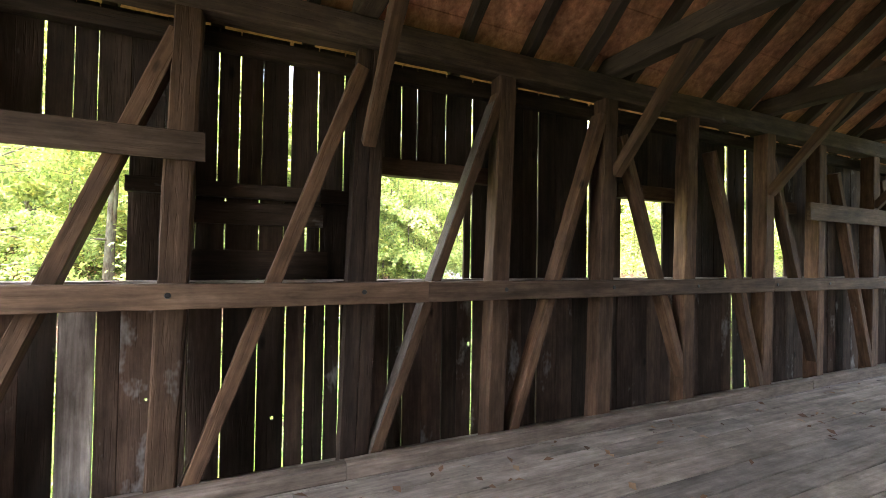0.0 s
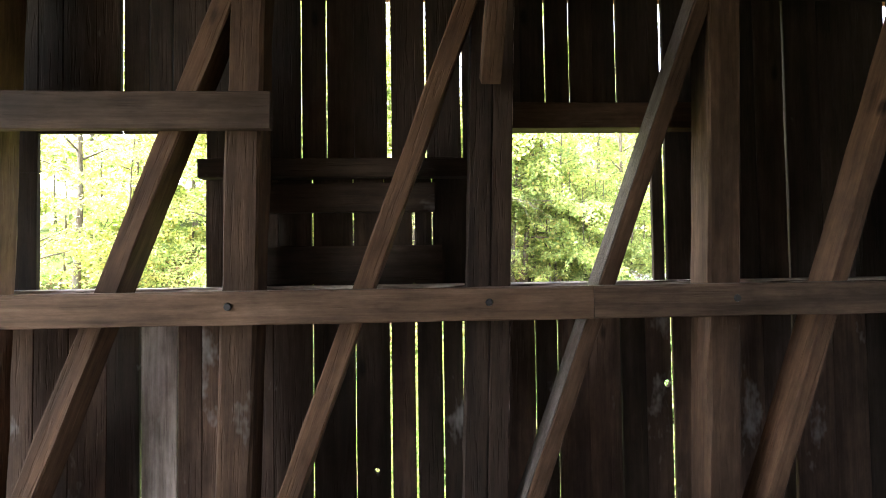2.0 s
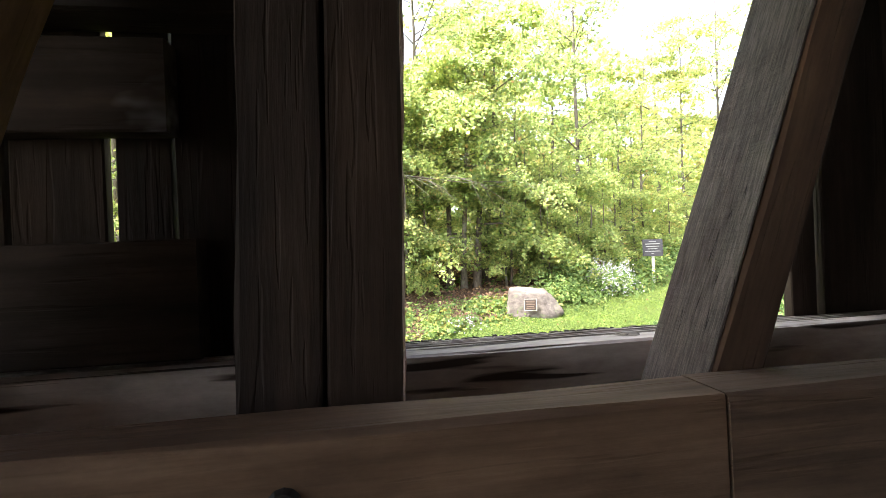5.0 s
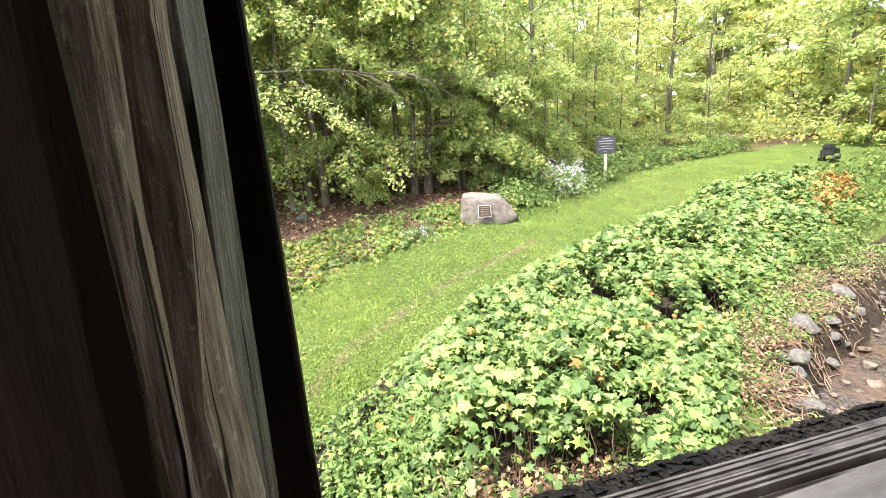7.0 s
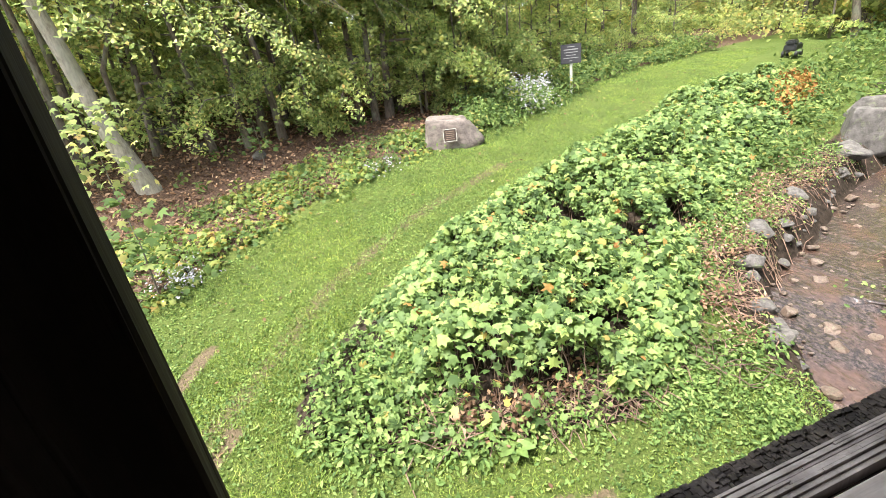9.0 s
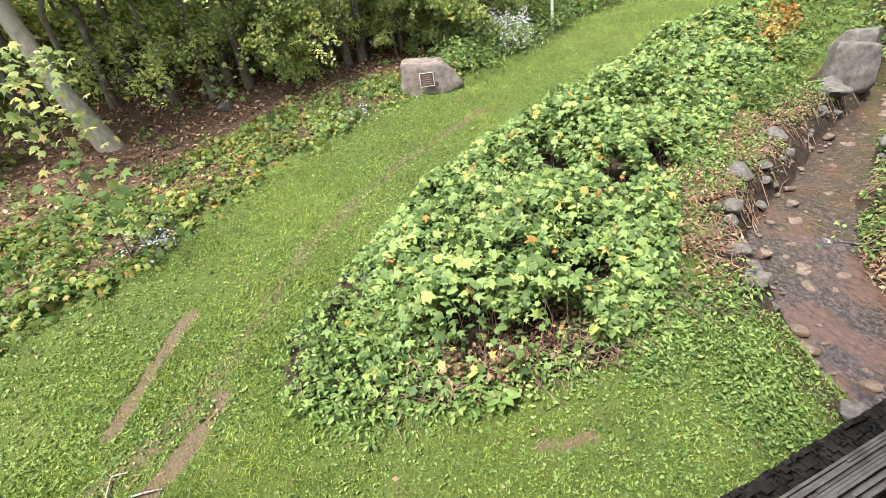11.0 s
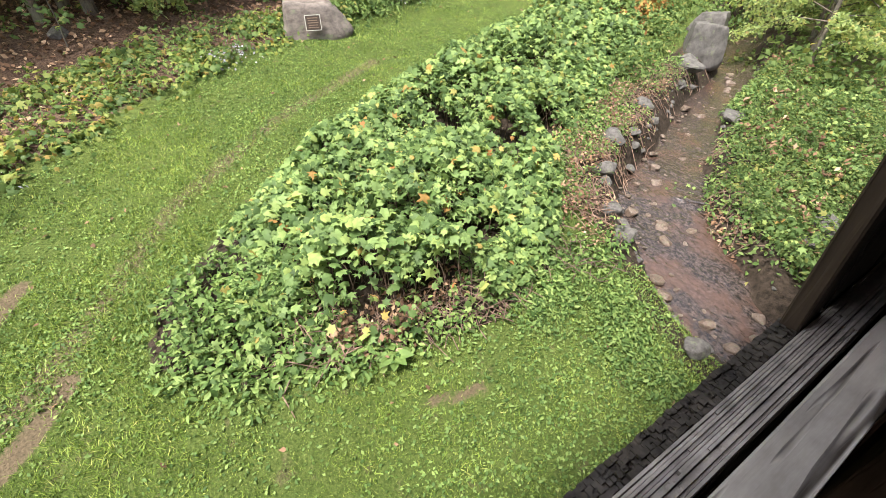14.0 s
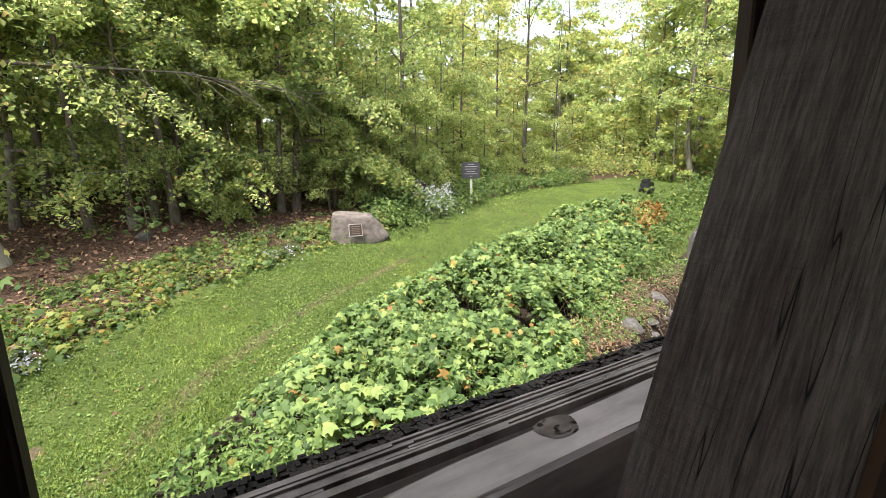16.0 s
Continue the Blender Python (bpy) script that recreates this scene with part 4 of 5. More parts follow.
# the sign
sx_, sy_ = 9.0, 14.9
sz_ = land1(sx_, sy_)
sign = empty("sign", (sx_, sy_, sz_), "dark sign panel with white lettering on a pale post", "sign")
sign.rotation_euler = (0, 0, radians(-38))
sign.scale = (0.88, 0.88, 0.96)
part("post", timber_mesh("post", 1.30, 0.085, 0.085, seed=5), M_SIGNPOST, sign, "pale square wooden post")
panel = part("panel", box(0.62, 0.035, 0.52, 0.006), M_SIGN, sign)
panel.location = (0, -0.06, 1.10)
for k, (w, h) in enumerate(((0.22, 0.035), (0.44, 0.05), (0.40, 0.035), (0.30, 0.03), (0.46, 0.035), (0.08, 0.03))):
    part("text_bar", box(w, 0.006, h * 0.55), M_TEXT2, panel).location = (0, -0.0205, 0.19 - 0.075 * k)

# the black thing parked at the end of the path: a low garden cart
cart = empty("garden_cart", (17.2, 14.6, land1(17.2, 14.6)), "low black cart standing at the end of the mown path", "cart")
cart.scale = (0.7, 0.7, 0.7)
cart.rotation_euler = (0, 0, radians(20))
part("body", box(1.0, 0.5, 0.3, 0.05), M_BLACK, cart).location = (0, 0, 0.45)
part("hood", box(0.45, 0.42, 0.22, 0.06), M_BLACK, cart).location = (-0.28, 0, 0.68)
for px in (-0.32, 0.32):
    for py in (-0.26, 0.26):
        w = part("wheel", disc(0.17, 0.09, 18), M_BLACK, cart)
        w.matrix_basis = pose(px, py, 0.17, 90, 0, 0)

# ---- grass ----
rg = np.random.default_rng(11)
LAWN = [(-4.0, 4.2), (5.0, 3.9), (5.15, 4.8), (5.4, 5.6), (4.7, 6.3), (3.4, 5.9), (2.5, 6.05), (1.6, 6.25), (1.0, 6.5), (0.5, 6.95), (0.7, 7.65), (1.6, 8.4), (2.6, 9.2), (4.1, 10.15), (6.5, 11.15), (9.4, 12.2), (13, 13.7), (19, 16.4),
        (19, 18.2), (13.1, 16.9), (10.3, 15.6), (7.4, 13.8), (4.4, 12.9), (2.4, 11.9), (0.5, 10.7), (-1.2, 9.3), (-5.0, 8.0)]


def bare_patch(x, y):
    """Under 1 inside the bare trodden patches of the lawn."""
    wob = 1.0 + 0.6 * value_noise(x, y, 3.0, 71) + 0.5 * value_noise(x, y, 9.0, 72)
    a = to_line([(-0.70, 6.40), (-0.30, 6.78), (-0.02, 7.16)], x, y) / (0.075 * wob)
    b = to_line([(2.42, 5.50), (2.90, 5.36)], x, y) / (0.06 * wob)
    c = to_line([(-1.0, 7.2), (-0.70, 7.75), (-0.31, 8.4)], x, y) / (0.065 * wob)
    return np.minimum(np.minimum(a, b), c)


def grass(name, poly, n, lo, hi, width, label, seed, near=None):
    r = np.random.default_rng(seed)
    q = scatter(poly, n, r)
    if near:
        keep = r.random(len(q)) < np.clip(near / (np.hypot(q[:, 0] - 1.3, q[:, 1] - 4.5) + 0.1), 0, 1)
        q = q[keep]
    keep = value_noise(q[:, 0], q[:, 1], 1.6, 5) + r.uniform(-0.7, 1.5, len(q)) > 0
    q = q[keep]
    q = q[(bare_patch(q[:, 0], q[:, 1]) > 1.0) | (r.random(len(q)) < 0.18)]
    h = r.uniform(lo, hi, len(q)) * (1 + 0.5 * value_noise(q[:, 0], q[:, 1], 0.9, 9))
    w = r.uniform(0.6, 1.4, len(q)) * width
    base = np.column_stack([q, land(q[:, 0], q[:, 1]) - 0.004])
    a = r.uniform(0, 2 * np.pi, len(q))
    d = np.column_stack([np.cos(a), np.sin(a), np.zeros(len(q))])
    lean = r.normal(0, 0.7, (len(q), 2)) * h[:, None]
    top = base + np.column_stack([lean, h])
    v = np.stack([base - d * w[:, None], base + d * w[:, None], top], 1).reshape(-1, 3)
    f = np.arange(len(v)).reshape(-1, 3)
    return tagged(part(name, arrays(name, v, f), M_BLADE), label, "grass", kind="stuff")


grass("grass", LAWN, 560000, 0.014, 0.044, 0.0040, "short mown grass on the slope", 12, near=4.0)
CLOVER = scatter(LAWN, 130000, rg)
CLOVER = CLOVER[(value_noise(CLOVER[:, 0], CLOVER[:, 1], 0.8, 15) + rg.uniform(-0.5, 0.9, len(CLOVER)) > 0.1) & (rg.random(len(CLOVER)) < np.clip(4.0 / np.hypot(CLOVER[:, 0] - 1.3, CLOVER[:, 1] - 4.5), 0, 1))]
CLOVER = CLOVER[bare_patch(CLOVER[:, 0], CLOVER[:, 1]) > 1.0]
cpos = np.column_stack([CLOVER, land(CLOVER[:, 0], CLOVER[:, 1]) + rg.uniform(0.005, 0.03, len(CLOVER))])
tagged(part("clover", leaf_cloud("clover", cpos, np.tile((0, 0, 1.0), (len(cpos), 1)), rg.uniform(0.02, 0.05, len(cpos)), KITE, rg, 0.55), M_WEED), "low clover and weeds among the grass", "weeds", kind="stuff")


# ---- shrubs ----
def bush_height(x, y):
    d = to_line(BUSH + BUSH[:1], x, y)
    h = np.clip(d / 0.7, 0, 1) ** 0.55
    main = np.clip((x - 0.9) / 1.2, 0.35, 1.0)
    return h * main * (0.60 + 0.24 * value_noise(x, y, 1.3, 20) + 0.18 * value_noise(x, y, 3.1, 21))


rb = np.random.default_rng(33)
SHRUBS = [(1.9, 6.8), (2.8, 6.7), (3.7, 6.7), (2.4, 7.8), (3.5, 7.8), (4.6, 7.4), (4.4, 8.8), (5.6, 8.5), (6.0, 9.9), (7.4, 9.4), (8.6, 10.6), (10.6, 11.2), (12.6, 12.2)]
q = scatter(BUSH, 36000, rb)
keep = (value_noise(q[:, 0], q[:, 1], 2.1, 22) > -0.50) & ((q[:, 0] > 1.45 + 0.3 * value_noise(q[:, 0], q[:, 1], 2, 2)) | (rb.random(len(q)) < 0.08))
q = q[keep]
front = (to_line([(1.7, 6.45), (2.4, 6.3), (3.3, 6.1), (4.3, 6.4)], q[:, 0], q[:, 1]) < 0.38) & (value_noise(q[:, 0], q[:, 1], 2.6, 31) > -0.15)
q = q[~front | (rb.random(len(q)) < 0.15)]
near_one = np.argmin(np.stack([np.hypot(q[:, 0] - a, q[:, 1] - b) for a, b in SHRUBS]), 0)
for i, (a, b) in enumerate(SHRUBS):
    m = near_one == i
    p = q[m]
    if not len(p):
        continue
    hb = bush_height(p[:, 0], p[:, 1])
    lev = rb.random(len(p)) ** 0.30
    z = land(p[:, 0], p[:, 1]) + hb * lev + 0.02
    sz = rb.uniform(0.06, 0.175, len(p)) * (0.65 + 0.45 * lev)
    shrub = empty("shrub", (a, b, land1(a, b)), "leafy green bramble shrub with broad lobed leaves", "shrub", "shrubs beside the stream")
    up = np.column_stack([rb.normal(-0.1, 0.25, len(p)), rb.normal(-0.25, 0.25, len(p)), np.ones(len(p))])
    loc = np.column_stack([p, z]) - np.array((a, b, land1(a, b)))
    single = np.zeros(len(p), bool)
    if i < 3:
        single[np.argsort(-(lev * hb))[:100]] = True
    fol = part("foliage", leaf_cloud("foliage", loc[~single], up[~single], sz[~single], PALM, rb, 0.5), M_RASP, shrub)
    fol["kind"] = "stuff"
    if single.any():
        if i == 0:
            LEAVES = [arrays("leaf", lobed(5, 0.46 + 0.07 * k, 0.10 + 0.03 * k)[0], lobed(5)[1]) for k in range(4)]
            M_LEAF = M_RASP.copy()
            nt = M_LEAF.node_tree
            inf = nt.nodes.new("ShaderNodeObjectInfo")
            for lk in list(nt.links):
                if lk.from_socket.name == "Random Per Island":
                    nt.links.new(inf.outputs["Random"], lk.to_socket)
            for me in LEAVES:
                me.materials.append(M_LEAF)
        for c, u, s in zip(loc[single], up[single], sz[single]):
            lf = part("leaf", LEAVES[rs.randrange(4)], None, shrub)
            zax = Vector(u) + Vector(rb.normal(0, 0.3, 3))
            lf.matrix_basis = Matrix.Translation(c) @ zax.to_track_quat("Z", "Y").to_matrix().to_4x4() @ pose(0, 0, 0, 0, 0, rs.uniform(0, 360)) @ Matrix.Diagonal((s * 1.05, s * 1.05, s * 1.05, 1))
    stems = []
    for k in range(60):
        j = rb.integers(len(p))
        top = loc[j] * np.array((1, 1, 0.92))
        foot = np.array((top[0] + rb.normal(0, 0.12), top[1] + rb.normal(0, 0.12), 0))
        foot[2] = land1(foot[0] + a, foot[1] + b) - land1(a, b) - 0.02
        mid = (top + foot) / 2 + rb.normal(0, 0.05, 3)
        stems.append(([foot, mid, top], [0.006, 0.005, 0.003], 4))
    part("stem", tubes_mesh("stem", stems), M_TWIG, shrub, "thin brown canes")["kind"] = "stuff"


def plants(name, poly, n, size, hmax, material, shape, label, seed, tilt=0.5, gate=-0.2, category="plants", girth=0.16, each=22):
    """Many small plants: clumps of leaves round their own stems, each of its own height."""
    r = np.random.default_rng(seed)
    c = scatter(poly, max(n // each, 1), r)
    c = c[value_noise(c[:, 0], c[:, 1], 1.7, seed) > gate]
    hc = hmax * r.uniform(0.25, 1.15, len(c)) * (0.75 + 0.45 * value_noise(c[:, 0], c[:, 1], 1.1, seed + 1))
    gc = girth * r.uniform(0.5, 1.5, len(c))
    k = np.repeat(np.arange(len(c)), each)
    lev = r.random(len(k)) ** 0.7
    p = c[k] + r.normal(0, 1, (len(k), 2)) * (gc[k] * (1.1 - 0.55 * lev))[:, None]
    z = land(p[:, 0], p[:, 1]) + hc[k] * lev + 0.01
    up = np.column_stack([0.5 * (p - c[k]) / girth, np.ones(len(k))]) + (0, -0.2, 0)
    tall = r.uniform(0.5, 1.2, len(k)) * (0.8 + 0.4 * r.random(len(c)))[k]
    return tagged(part(name, leaf_cloud(name, np.column_stack([p, z]), up, size * tall, shape, r, tilt), material), label, category, kind="stuff")


def carpet(name, poly, n, size, hmax, material, shape, label, seed, tilt=0.5, gate=-0.2, category="leaves"):
    r = np.random.default_rng(seed)
    p = scatter(poly, n, r)
    p = p[value_noise(p[:, 0], p[:, 1], 1.7, seed) > gate]
    z = land(p[:, 0], p[:, 1]) + hmax * r.random(len(p)) + 0.01
    return tagged(part(name, leaf_cloud(name, np.column_stack([p, z]), np.tile((0, -0.2, 1.0), (len(p), 1)), r.uniform(size * 0.5, size * 1.2, len(p)), shape, r, tilt), material), label, category, kind="stuff")


plants("weeds", [(0.45, 6.95), (1.0, 6.4), (1.6, 6.15), (2.3, 6.0), (2.2, 6.7), (2.0, 7.9), (0.7, 7.6)], 5200, 0.075, 0.30, M_WEED, OVAL, "tangled green weeds at the end of the shrubs", 41, gate=-0.5, category="weeds")
plants("weeds", [(1.4, 6.2), (2.6, 6.0), (3.6, 5.8), (4.5, 6.3), (4.2, 6.7), (3.0, 6.3), (2.0, 6.5)], 3400, 0.06, 0.2, M_WEED, OVAL, "low weeds along the foot of the shrubs", 42, gate=-0.3, category="weeds")
plants("weeds", [(3.6, 5.7), (4.4, 4.2), (4.75, 4.6), (5.2, 5.7), (4.6, 6.4)], 3600, 0.05, 0.12, M_WEED, OVAL, "rank green weeds on the bank", 43, gate=-0.6, category="weeds")
BANK = [(6.6, 3.9), (9.5, 3.9), (14, 6.5), (14, 8.7), (12.6, 8.0), (10.5, 7.35), (9.7, 6.95), (8.7, 6.45), (7.75, 6.25), (7.45, 5.6), (7.05, 4.9)]
plants("bank_plants", BANK, 26000, 0.075, 0.36, M_UNDER, OVAL, "mixed green plants on the far bank of the stream", 44, gate=-0.45)
plants("bank_plants", BANK, 6000, 0.11, 0.42, M_RASP, PALM, "broad-leaved green plants on the far bank", 84, gate=0.1)
plants("dry_stalks", BANK, 1500, 0.10, 0.45, M_DRY, KITE, "dead brown stalks among the bank plants", 85, gate=0.0, tilt=1.2, girth=0.07, each=8)
carpet("fallen_leaves", BANK, 900, 0.06, 0.05, M_DRY, KITE, "brown leaves lying on the far bank", 86, gate=-0.9)
plants("bank_plants", [(6.45, 3.9), (6.9, 3.9), (7.5, 5.4), (7.9, 6.1), (9.8, 6.9), (12.4, 7.9), (12.2, 8.2), (9.6, 7.1), (7.6, 6.5), (6.85, 4.9)], 2600, 0.08, 0.22, M_WEED, OVAL, "plants hanging over the edge of the stream", 87, gate=-0.1)
plants("weeds", [(3.6, 5.9), (4.6, 4.9), (5.0, 5.2), (5.5, 6.1), (6.4, 7.1), (8.6, 8.2), (8.2, 8.9), (6.2, 8.0), (5.0, 7.0)], 5200, 0.07, 0.20, M_WEED, OVAL, "green weeds and dead stems along the bank", 64, gate=-0.25, category="weeds")
plants("bank_plants", [(4.9, 6.6), (5.6, 6.6), (6.5, 7.4), (8.4, 8.3), (8.0, 8.8), (6.2, 7.9), (5.2, 7.2)], 1500, 0.06, 0.2, M_UNDER, OVAL, "sparse green plants and dry stems on the bank", 45, gate=-0.1)
LEFT_BANK = [(5.2, 5.8), (5.65, 6.3), (6.25, 6.95), (7.05, 7.42), (8.3, 7.85), (10.0, 8.45), (11.5, 8.85), (11.3, 9.4), (9.8, 9.1), (8.0, 8.5), (6.6, 7.75), (5.6, 7.05), (4.9, 6.3)]
plants("weeds", LEFT_BANK, 5000, 0.05, 0.20, M_WEED, OVAL, "green weeds hanging over the stream's bank", 101, gate=-0.15, category="weeds", girth=0.12)
plants("dry_stalks", LEFT_BANK, 1500, 0.05, 0.30, M_DRY, KITE, "dead brown stalks and leaves on the stream's bank", 102, gate=-0.5, tilt=1.1, girth=0.12, each=14)
carpet("fallen_leaves", [(6.7, 5.2), (7.2, 5.2), (7.55, 6.1), (7.1, 6.3)], 420, 0.075, 0.03, M_DRY, KITE, "wet brown leaves caught on a gravel bar", 103, gate=-1.0)
FRONT = [(1.55, 6.35), (2.4, 6.1), (3.3, 5.95), (4.3, 6.3), (4.2, 6.7), (3.2, 6.45), (2.3, 6.6), (1.7, 6.8)]
plants("dry_stalks", FRONT, 1500, 0.075, 0.42, M_DRY, KITE, "dead brown leaves and stalks at the front of the shrubs", 88, gate=-0.2, tilt=1.0, girth=0.09, each=12)
plants("dry_stalks", [(4.9, 6.4), (5.6, 6.5), (6.5, 7.3), (8.4, 8.2), (8.0, 8.8), (6.2, 7.9), (5.2, 7.0)], 800, 0.06, 0.4, M_DRY, KITE, "dry brown stalks along the stream bank", 89, gate=-0.5, tilt=1.0, girth=0.1, each=12)
EDGE = [(-4.5, 7.9), (-1.2, 9.3), (0.5, 10.7), (2.4, 11.9), (4.4, 12.95), (4.2, 14.0), (2.0, 13.5), (-0.2, 12.6), (-2.0, 11.4), (-5.0, 10.2)]
plants("edge_plants", EDGE, 8500, 0.13, 0.24, M_YELLOW, PALM, "yellow-green leafy plants along the edge of the wood", 46, gate=-0.25)
plants("edge_plants", EDGE, 6500, 0.09, 0.30, M_UNDER, OVAL, "green leafy plants along the edge of the wood", 47, gate=-0.35)
plants("litter_plants", [(-6, 10.2), (-1.2, 11.3), (2.2, 13.4), (6.0, 15.2), (9.0, 17.4), (5.0, 20), (-6, 18)], 7000, 0.11, 0.35, M_UNDER, OVAL, "scattered green plants among the leaf litter", 65, gate=0.25)
plants("edge_plants", [(5.0, 13.1), (7.4, 13.85), (10.3, 15.7), (13.1, 17.0), (18, 18.3), (18, 20), (12, 18.5), (9.0, 16.6), (6.5, 15.0), (5.0, 14.2)], 16000, 0.13, 0.9, M_UNDER, OVAL, "green bushes along the edge of the mown path", 48, gate=-0.7, girth=0.3, each=50)
plants("bank_plants", [(8.0, 9.0), (10.0, 9.9), (14.0, 12.2), (15.5, 12.0), (12.0, 9.9), (9.5, 8.9)], 5200, 0.11, 0.4, M_UNDER, OVAL, "green plants along the upper bank", 66, gate=-0.6)
plants("rusty_ferns", [(10.6, 10.4), (13.6, 11.2), (14.8, 12.6), (12.0, 12.2)], 2000, 0.12, 0.7, M_RUST, OVAL, "rusty orange ferns beside the path", 49, gate=-0.9, tilt=0.9, category="ferns")
plants("edge_plants", [(5.4, 13.2), (7.9, 14.2), (7.9, 15.2), (5.6, 14.4)], 5200, 0.08, 0.75, M_WEED, OVAL, "pale green leafy plants beside the boulder", 98, gate=-0.8, girth=0.22, each=40)
plants("asters", [(7.0, 13.95), (8.1, 14.3), (8.0, 15.0), (6.8, 14.7)], 2600, 0.06, 0.85, M_ASTER, KITE, "pale lilac wild asters in flower", 50, gate=-0.8, category="flowers")
plants("asters", [(2.6, 12.1), (3.1, 12.4), (2.9, 12.7), (2.4, 12.4)], 160, 0.06, 0.32, M_ASTER, KITE, "pale lilac wild asters in flower", 51, gate=-0.9, category="flowers")
plants("asters", [(-0.9, 9.55), (-0.3, 10.0), (-0.5, 10.3), (-1.1, 9.9)], 220, 0.055, 0.3, M_ASTER, KITE, "pale lilac wild asters in flower", 52, gate=-0.9, category="flowers")
carpet("fallen_leaves", [(-14, 9.5), (-2.0, 10.0), (2.0, 12.6), (6.0, 14.4), (9.0, 17.0), (5.0, 24.0), (-14, 24.0)], 26000, 0.11, 0.035, M_DRY, KITE, "brown fallen leaves under the trees", 53, gate=-0.9, category="leaves")
carpet("fallen_leaves", LAWN, 260, 0.07, 0.03, M_DRY, KITE, "a few brown leaves fallen on the grass", 54, gate=-0.9, category="leaves")


# ---- trees ----
def tree(name, seed, height, radius, base, spread, leaves, size, bark, leaf, label, lean=(0, 0), droop=0.0):
    r = np.random.default_rng(seed)
    root = empty(name, (0, 0, 0), label, "tree", "trees of the wood")
    n = 9
    pts_, rad = [], []
    wob = r.normal(0, 0.05 * height / 10, (n, 2)).cumsum(0)
    for i in range(n):
        t = i / (n - 1)
        pts_.append((lean[0] * t * height + wob[i, 0] * (t > 0), lean[1] * t * height + wob[i, 1] * (t > 0), t * height - 0.1))
        rad.append(radius * (1.35 if i == 0 else 1) * (1 - 0.85 * t))
    tubes = [(pts_, rad, 10)]
    limbs = []
    for k in range(int(9 + height)):
        t = r.uniform(base, 0.97)
        i = t * (n - 1)
        a, f = int(i), i - int(i)
        p = np.array(pts_[a]) * (1 - f) + np.array(pts_[min(a + 1, n - 1)]) * f
        ang = r.uniform(0, 2 * np.pi)
        ln = spread * (1.15 - 0.7 * abs(t - 0.55)) * r.uniform(0.6, 1.1)
        d = np.array((math.cos(ang), math.sin(ang), r.uniform(-0.15, 0.6) - droop - (0.25 if t < 0.25 else 0)))
        mid = p + d * ln * 0.5 + (0, 0, 0.10 * ln)
        end = p + d * ln + (0, 0, -0.12 * ln * (1 + droop))
        tubes.append(([p, mid, end], [max(0.012, rad[a] * 0.42), max(0.008, rad[a] * 0.22), 0.004], 5))
        limbs.append((p, mid, end, ln))
    per = max(4, leaves // (len(limbs) * 8))
    pos = []
    for p, mid, end, ln in limbs:
        for k in range(8):
            t = 0.25 + 0.75 * (k + r.random()) / 8
            at = p + (mid - p) * t * 2 if t < 0.5 else mid + (end - mid) * (t * 2 - 1)
            out = np.append((end - p)[:2] / (np.hypot(*(end - p)[:2]) + 1e-6), 0)
            side = np.array((-out[1], out[0], 0)) * (1 if k % 2 else -1)
            d = out * r.uniform(0.2, 0.9) + side * r.uniform(0.4, 1.0) + (0, 0, r.normal(-0.18, 0.22) - droop)
            tl = ln * r.uniform(0.28, 0.5) * (1.15 - 0.5 * t)
            u = r.random(per)[:, None]
            pos.append(at + d * tl * u - np.array((0, 0, 0.25)) * tl * u ** 2 + r.normal(0, 1, (per, 3)) * np.array((0.10, 0.10, 0.085)) * ln * 0.45)
            if k % 2:
                tubes.append(([at, at + d * tl * 0.5, at + d * tl - np.array((0, 0, 0.2 * tl))], [0.007, 0.005, 0.002], 3))
    part("trunk", tubes_mesh("trunk", tubes), bark, root)
    pos = np.vstack(pos)
    up = np.tile((0, 0, 1.0), (len(pos), 1))
    crown = part("crown", leaf_cloud("crown", pos, up, r.uniform(size * 0.6, size * 1.25, len(pos)), KITE, r, 0.95), leaf, root)
    crown["kind"] = "stuff"
    return root


T = [tree("tree", 1, 13, 0.10, 0.20, 2.7, 6000, 0.14, M_BARK, M_TREE, "slender broadleaved tree in green leaf"),
     tree("tree", 2, 11, 0.075, 0.17, 2.5, 6000, 0.135, M_BARK, M_TREE_Y, "slender broadleaved tree turning yellow"),
     tree("tree", 3, 15, 0.12, 0.22, 3.1, 6500, 0.16, M_BARK, M_TREE, "tall broadleaved tree in green leaf"),
     tree("tree", 4, 8, 0.07, 0.05, 2.1, 5600, 0.12, M_BARK, M_TREE_Y, "young broadleaved tree turning yellow"),
     tree("tree", 5, 5.5, 0.055, 0.04, 1.8, 5200, 0.11, M_BARK, M_TREE, "young broadleaved tree with low branches")]
FAR = [tree("tree", 21, 12, 0.13, 0.10, 3.0, 2600, 0.30, M_BARK, M_TREE, "slender broadleaved tree deep in the wood"),
       tree("tree", 22, 10, 0.12, 0.08, 2.8, 2600, 0.30, M_BARK, M_TREE_Y, "yellowing broadleaved tree deep in the wood")]
T += FAR
T += [tree("tree", 31, 8.0, 0.105, 0.22, 2.5, 8000, 0.14, M_BARK, M_TREE, "tree with a dark trunk and low drooping yellow-green branches", lean=(0.06, 0.0), droop=0.22),
      tree("tree", 32, 9.5, 0.10, 0.03, 3.2, 2000, 0.40, M_BARK, M_TREE, "bushy broadleaved tree far beyond the path"),
      tree("tree", 33, 8.0, 0.09, 0.03, 3.0, 2000, 0.40, M_BARK, M_TREE_Y, "bushy yellowing tree far beyond the path")]
